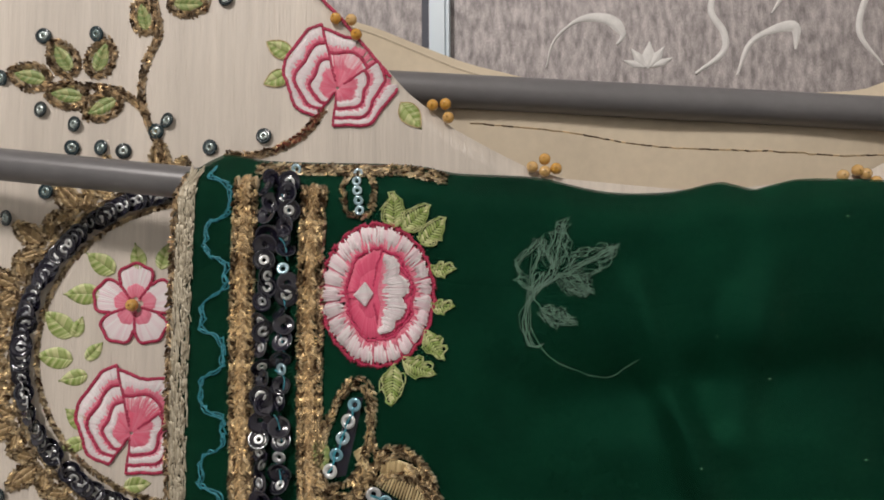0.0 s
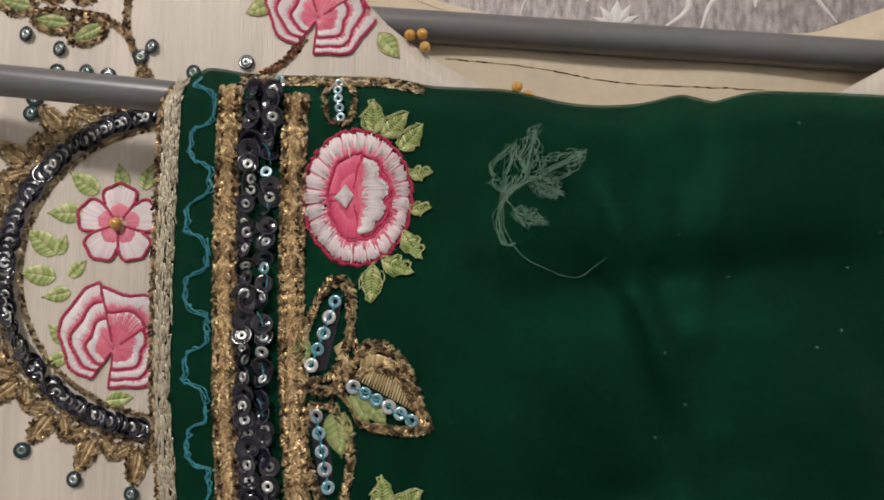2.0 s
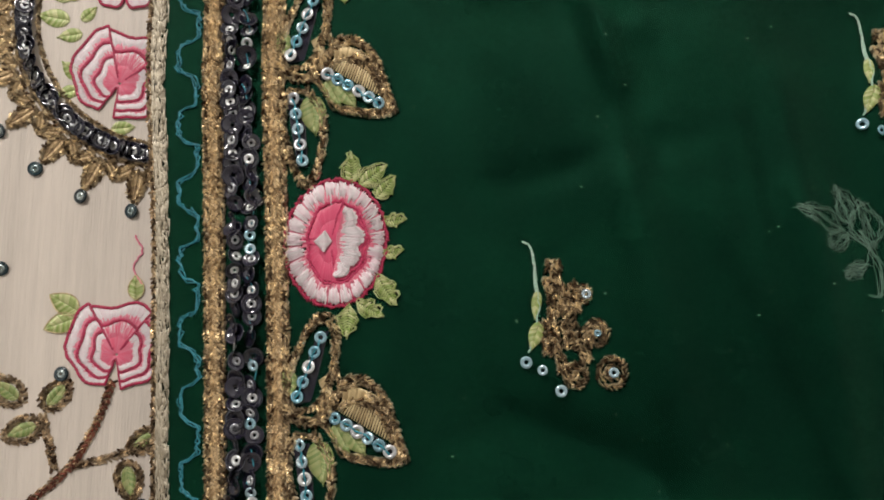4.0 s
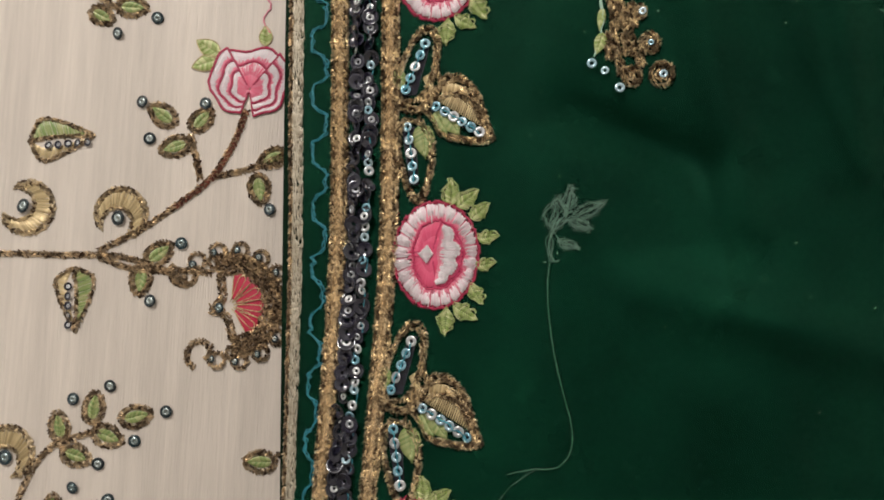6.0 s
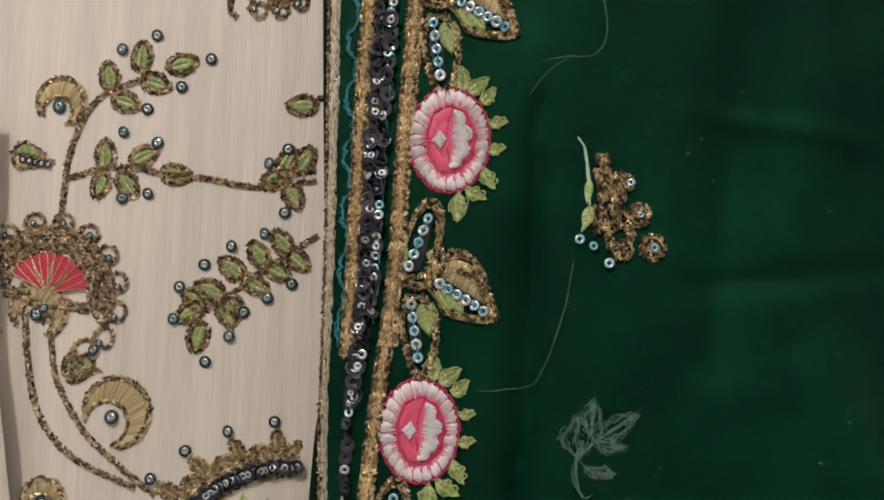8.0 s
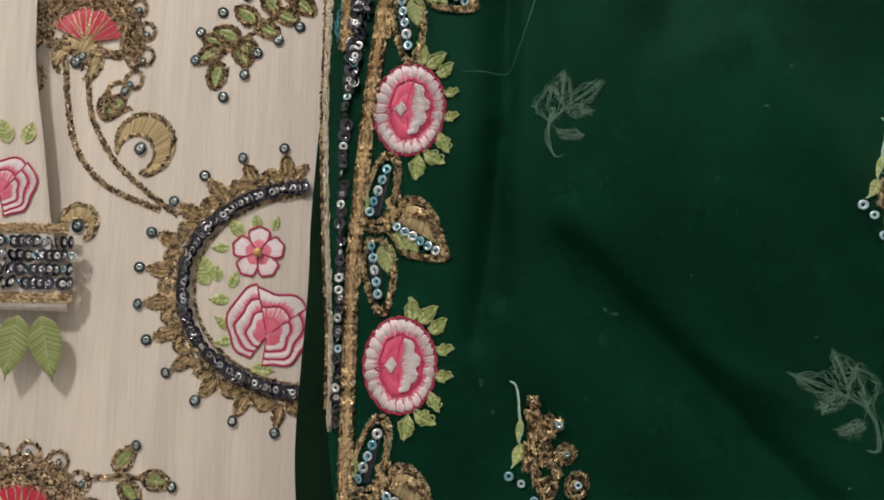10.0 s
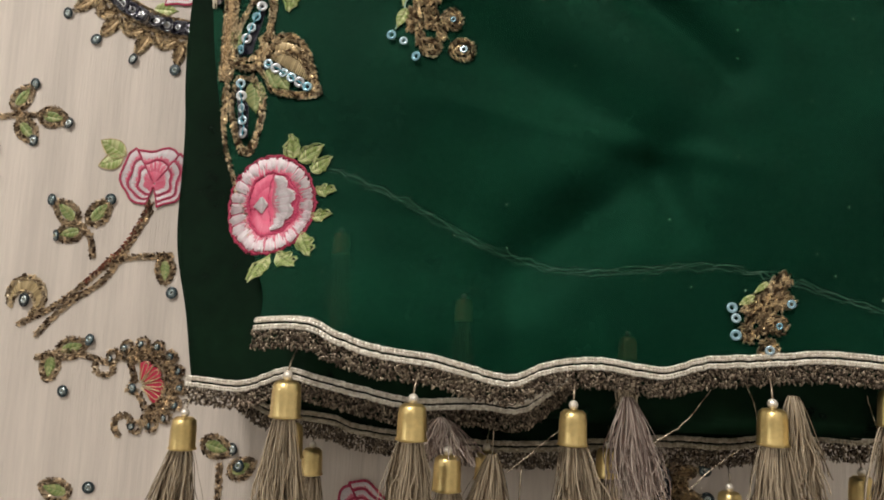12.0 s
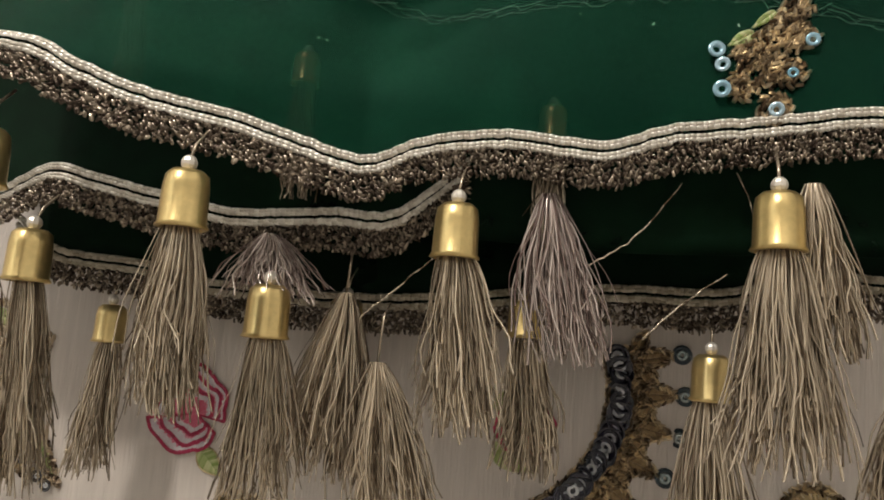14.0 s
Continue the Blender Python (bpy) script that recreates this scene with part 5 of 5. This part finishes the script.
# ---- scattered gold sprays ----
def spray(x, z, turn=0.0, size=1.0, cloth=over_top, tailed=True):
    """A small spray of looped gold thread with sequins at its tips and a loose pale tail."""
    c, s = math.cos(turn) * size, math.sin(turn) * size
    at = lambda u, v: (x + c * u - s * v, z + s * u + c * v)
    cord = Sew()
    for pts, w in (([(0, 2), (0, -3)], 5.5), ([(-1, -3), (1, -10), (1, -17)], 6.5), ([(5, -5), (6, -11), (6, -16)], 5.5), ([(-3, -17), (-1, -23), (0, -29)], 6.5), ([(4, -17), (6, -22), (6, -27)], 6.0), ([(9, -25), (11, -31)], 4.0), ([(2, -28), (3, -35)], 3.5)):
        cord.cord([at(*p) for p in pts], w, 2.0, 0.6, 1.0, 0.4, 0.3)
    for u, v, r in ((13.5, -21.5, 3.6), (18.5, -34, 4.2), (7, -35, 3.4), (9, -9, 2.4)):
        for k in (1.0, 0.45):
            cord.cord([at(u + r * k * math.cos(t), v + r * 1.1 * k * math.sin(t)) for t in np.linspace(0, 6.28, 12)], 2.2, 1.7, 0.6, 1.0, 0.6, 0.4)
    body = part("gold_spray", cord.build("gold_spray", ZARI, cloth), scarf, "small spray of looped antique gold thread")
    if tailed:
        tail = Sew().line([at(-9.5, 8), at(-7.2, 5), at(-6.6, 1), at(-5.5, -4), at(-4.8, -14), at(-6.5, -22), at(-8, -28)], 0.8, 1.3, 0.5, 0.6, 0.15)
        tail.line([at(-6.5, 4), at(-6, -3), at(-5.5, -9)], 1.0, 1.3, 0.3, 0.6, 0.2)
        part("loose_tail", tail.build("loose_tail", MINT, cloth), body, "pale mint loose thread tail")
    satin = satin_leaf(Sew(), *at(-5, -8), *at(-6, -17), 0.35, 0.5, 0.6)
    satin_leaf(satin, *at(-4.5, -18), *at(-7, -27), 0.5, 0.5, 0.8)
    part("leaf_filling", satin.build("leaf_filling", LIME, cloth), body, "lime stitches")
    for u, v, k in ((-8.7, -31, 1.0), (-3.5, -33.5, 0.85), (2.3, -40, 1.0), (10.5, -9, 0.8), (14, -21.5, 0.6), (19, -34, 0.85)):
        stud(RING, *at(u, v), cloth, body, size=k, lift=1.2)


for x, z, turn, size in ((78, -121, 0.0, 1.0), (66, -350, 0.03, 1.02), (56, -584, -0.02, 1.0), (186, -43, 0, 1.0), (199, -474, -0.3, 1.0)):
    spray(x, z, turn, size)
spray(195, -707, -0.75, 0.68, over_top, False)


# ---- reverse threads showing through the chiffon ----
def ghost(x, z, turn, size, seed, tail=None, flip=1):
    """A thin tangle of pale thread in the shape of a small sprig."""
    g = np.random.default_rng(seed)
    s = Sew()
    c, k = math.cos(turn) * size, math.sin(turn) * size
    at = lambda u, v: (x + c * u * flip - k * v, z + k * u * flip + c * v)
    for (u0, v0, u1, v1), fat in (((-4.5, -2, -2.5, 12), 0.72), ((1.5, 5, 4, 17.5), 0.42), ((5, 4, 19, 11), 0.42), ((3, 2, 12.5, -1.5), 0.5), ((-1.5, -8, 7, -11), 0.45)):
        line = leaf_line(u0, v0, u1, v1, fat, 8)
        for _ in range(6):
            s.line([at(*(q + g.normal(0, 0.8, 2))) for q in line], 0.17, 1.5, 0.15, 0.15, 0.3)
        for _ in range(22):
            t, w = g.uniform(0.1, 1.15, 2), g.normal(0, 0.16 * fat, 2) * math.hypot(u1 - u0, v1 - v0)
            s.line([at(u0 + (u1 - u0) * a + w[k] * 0.8, v0 + (v1 - v0) * a + w[k]) for k, a in enumerate(t)], 0.16, 1.6, 0.1, 0.15, 0.2)
        s.line([at(-4, -3), at(u0, v0), at(u0 + (u1 - u0) * 0.3, v0 + (v1 - v0) * 0.3)], 0.3, 1.5, 0.15, 0.2, 0.2)
    for _ in range(9):
        e = g.normal(0, 0.8, 4)
        s.line([at(-2 + e[0], 3), at(-4 + e[1], -2), at(-6 + e[2], -9.6), at(-4.6 + e[3], -18), at(-1, -17.5)], 0.2, 1.6, 0.15, 0.2, 0.15)
    if tail:
        s.line(tail, 0.3, 1.6, 0.15, 0.25, 0.1)
    return tagged(part("loose_threads", s.build("loose_threads", GHOST, over_top), scarf, "pale loose threads from the reverse of an embroidered sprig"), kind="stuff")


ghost(54, 3, -0.05, 1.0, 1, [(49, -10), (53, -17), (58.4, -20.9), (70.4, -24.9), (77.7, -20.9), (80, -19)])
ghost(60, -216, 0.0, 0.8, 2, [(57, -222), (55, -240), (58.3, -266), (65.8, -295.6), (62, -308), (50.7, -310), (42, -312)])
ghost(64, -462, 0.15, 1.0, 3)
ghost(181, -578, 0.15, 1.1, 4, flip=-1)
ghost(174, -112, 0.1, 1.0, 5, flip=-1)
s = Sew().line([(56, -391), (52.4, -412.5), (42.6, -438.5), (30, -442), (21.4, -442.6)], 0.28, 1.6, 0.2, 0.25, 0.05)
s.line([(12, -302), (17, -298), (27, -296)], 0.3, 1.6, 0.3, 0.3, 0.1).line([(52, -310), (44, -316), (37, -325)], 0.22, 1.6, 0.2, 0.25, 0.05)
tagged(part("loose_threads", s.build("loose_threads", GHOST, over_top), scarf, "single loose pale threads"), kind="stuff")
lint = Sew()
g = np.random.default_rng(21)
for _ in range(170):
    x, z = g.uniform(30, 240), g.uniform(-720, 25)
    a, l = g.uniform(0, 6.28), g.uniform(0.2, 0.9)
    lint.add(x, z, x + l * math.cos(a), z + l * math.sin(a), 0.25, 0.2, 0.1)
tagged(part("lint", lint.build("lint", SILVER, over_top), scarf, "specks of lint and glitter"), kind="stuff")
sheer = [(26.5, -669.3), (58.5, -683), (90, -699), (119.5, -706), (148.7, -704.5), (166.5, -702.5), (187.5, -705), (211, -712), (233, -719.8)]
haze = Sew()
for k in (0, 0.9, 2.0):
    haze.line([(a, b - k) for a, b in sheer], 0.13, 2.3 - 0.2 * k, 0.1, 0.12, 0.6)
tagged(part("sheer_hem", haze.build("sheer_hem", GHOST, over_top), scarf, "faint silver line of the hem below"), kind="stuff")


# ---- hem trims ----
def hem(rows, cloth, bright, deep, name):
    """A double silver cord above a band of looped brown-gold fringe."""
    cord = Sew()
    for k in (0, 2.7):
        for e in (-0.4, 0.4):
            cord.line([(a, b - k + e) for a, b in rows], 1.35, 1.2, 0.8, 0.9, 0.12)
    body = part(name, cord.build(name, bright, cloth), scarf, "double silver-gold cord along the hem")
    f, g = Sew(), np.random.default_rng(len(rows))
    line = spline(rows, 0.32)
    for q in line:
        for _ in range(6):
            u, v, l, a = q[0] + g.uniform(-0.3, 0.3), q[1] - g.uniform(3.0, 9.6), g.uniform(0.8, 1.7), g.normal(0, 0.8)
            f.add(u, v, u + l * math.sin(a), v - l * math.cos(a), g.uniform(0.45, 0.8), g.uniform(0.4, 0.9), g.uniform(0.1, 1.1))
    part("loop_fringe", f.build("loop_fringe", FRINGE, cloth), body, "brown gold looped fringe")
    return body


hem_front = hem(HEM, front_y, SILVER, 2.0, "hem_trim")
hem_mid = hem(HEM2[:8] + [(111, -752), (121, -743)], back_y, SILVER, 2.0, "hem_trim")
hem_low = hem([(-24, -758), (-17, -764)] + HEM3 + [(234, -757)], third_y, PALE, 1.6, "hem_trim")


# ---- tassels ----
def tassel(x, y, z, length, spread, seed, cap=True, lean=0.0, material=None, n=85, size=1.0, hang=None, cord_top=None):
    """A thread tassel under a ribbed brass cap, hung by a small bead."""
    g = np.random.default_rng(seed)
    verts, faces = [], []
    top = z - (5.5 * size if cap else 0)
    for i in range(int(n * 2.3)):
        clump = i % 9
        a, rr = clump * 2.4 + g.normal(0, 0.45), min(1.15, abs(0.35 + 0.65 * ((clump * 0.37 + seed * 0.21) % 1) + g.normal(0, 0.2)))
        r0 = 3.9 * rr * size if cap else 1.6 * rr
        r1 = spread * rr * g.uniform(0.75, 1.25)
        l = length * g.uniform(0.62, 1.0)
        w1, w2, ph = (1.6 * math.sin(clump * 1.7 + seed) + g.normal(0, 1.0)), g.normal(0, 1.2), clump * 2.1 + g.normal(0, 0.5)
        kink = g.normal(0, 0.5)
        wid = g.uniform(0.10, 0.30)
        k0 = len(verts)
        steps = 11
        for j in range(steps):
            t = j / (steps - 1)
            e = t ** 0.8
            r = r0 + (r1 - r0) * e
            px = x + r * math.cos(a) + lean * l * t + (w1 * math.sin(5 * t + ph) + kink * math.sin(13 * t + 3 * ph)) * t
            py = y + r * math.sin(a) * 0.6 + w2 * math.sin(4 * t + ph) * t * 0.6
            pz = top - l * t
            for u, v in ((-wid, 0), (wid, 0), (0, -wid)):
                verts.append(((px + u) * MM, (py + v) * MM, pz * MM))
        for j in range(steps - 1):
            for u in range(3):
                b0, b1 = k0 + 3 * j + u, k0 + 3 * j + (u + 1) % 3
                faces.append((b0, b1, b1 + 3, b0 + 3))
    body = part("tassel", mesh_object("tassel", verts, faces, material or SILK), scarf, "beige gold thread tassel")
    if cap:
        vs, fs = [], []
        ribs = 36
        prof = ((1.0, 6.6), (3.6, 6.4), (4.9, 5.2), (5.3, 2.5), (5.5, -5.6), (6.1, -6.6), (5.2, -6.9), (4.9, -5))
        for r, h in prof:
            for k in range(ribs):
                b = 2 * math.pi * k / ribs + seed
                q = r * (1 - 0.07 * abs(math.sin(2 * b)) ** 12) * size
                vs.append(((x + q * math.cos(b)) * MM, (y + q * math.sin(b)) * MM, (z + h * size) * MM))
        for i in range(len(prof) - 1):
            for k in range(ribs):
                a0, a1 = i * ribs + k, i * ribs + (k + 1) % ribs
                fs.append((a0, a1, a1 + ribs, a0 + ribs))
        c = part("cap", mesh_object("cap", vs, fs, BRASS), body, "fluted brass cap")
        bm = bmesh.new()
        bmesh.ops.create_uvsphere(bm, u_segments=10, v_segments=7, radius=1.9 * MM * size)
        bmesh.ops.translate(bm, verts=bm.verts[:], vec=(x * MM, y * MM, (z + 8.2 * size) * MM))
        me = bpy.data.meshes.new("bead")
        bm.to_mesh(me)
        bm.free()
        me.materials.append(SILVER)
        part("bead", new("bead", me), body, "tiny pearl bead")
    if hang:
        part("loop", tube("loop", [(x, y, z + (8 if cap else 0)), ((x + hang[0]) / 2, (y + hang[1]) / 2 - 1, (z + 8 + hang[2]) / 2), hang], 0.35, SILK, 5), body, "thread loop")
    return body


for i, (x, y, z, l, sp, lean) in enumerate(((31.2, -40, -756.6, 42, 9, 0.02), (71.6, -27.3, -762.3, 40, 9, 0.02), (122.9, -1.6, -762.9, 40, 10, 0.08), (188.7, 4.7, -758.1, 46, 11, -0.02), (238.5, 12, -756.5, 42, 11, -0.02))):
    tassel(x, y, z, l, sp, 20 + i, True, lean, n=110, size=0.92, hang=(x, y + 5, z + 16))
for i, (x, y, z, l, sp, lean, cap) in enumerate(((-30.1, -5, -777.1, 38, 10, -0.08, True), (21.3, -15.5, -774.1, 50, 8, 0.12, True), (77.8, 0, -783.1, 40, 11, -0.02, True), (229, 17, -750, 42, 11, 0.0, True), (197, 14, -748, 38, 8, 0.12, False), (141.5, 9, -752, 39, 11, 0.15, False), (73.6, 4, -764, 17, 14, 0.0, False))):
    tassel(x, y, z, l, sp, 40 + i, cap, lean, SILK_PINK if i in (5, 6) else None, 90, 0.95, hang=(x, y + 6, z + 16) if cap else None)
for i, (x, y, z, l, sp, lean, cap) in enumerate(((13.1, 24, -788.7, 40, 9, -0.08, True), (88, 22, -783, 38, 7, 0.08, True), (134, 30, -779, 36, 7, 0.05, True), (178.3, 29.7, -790.6, 52, 12, 0.06, True), (225.4, 42, -782.7, 38, 11, -0.06, True), (103.5, 8, -793, 42, 13, 0.12, False), (92.1, 12, -777, 42, 12, -0.14, False))):
    tassel(x, y, z, l, sp, 60 + i, cap, lean, None, 90, 0.82, hang=(x, y + 5, z + 14))
for i, (x, y, z) in enumerate(((33, -20, -700), (81.3, -5, -723.4), (140.8, 7, -734.4))):
    tassel(x, float(front_y(np.array(x), np.array(z))) + 6, z, 30, 4, 80 + i, True, 0.0, None, 40, 0.62)
for a, b, c in (((170, -748), (161, -760), (150, -768)), ((182, -745), (185, -753), (186, -760)), ((180, -768), (170, -776), (163, -783)), ((117, -766), (107, -775), (98, -783)), ((222, -747), (225, -758), (231, -765))):
    part("stray_thread", Sew().line([a, b, c], 0.35, 1.5, 3.0, 0.3, 0.1).build("stray_thread", SILK, back_y), scarf, "stray tassel thread")
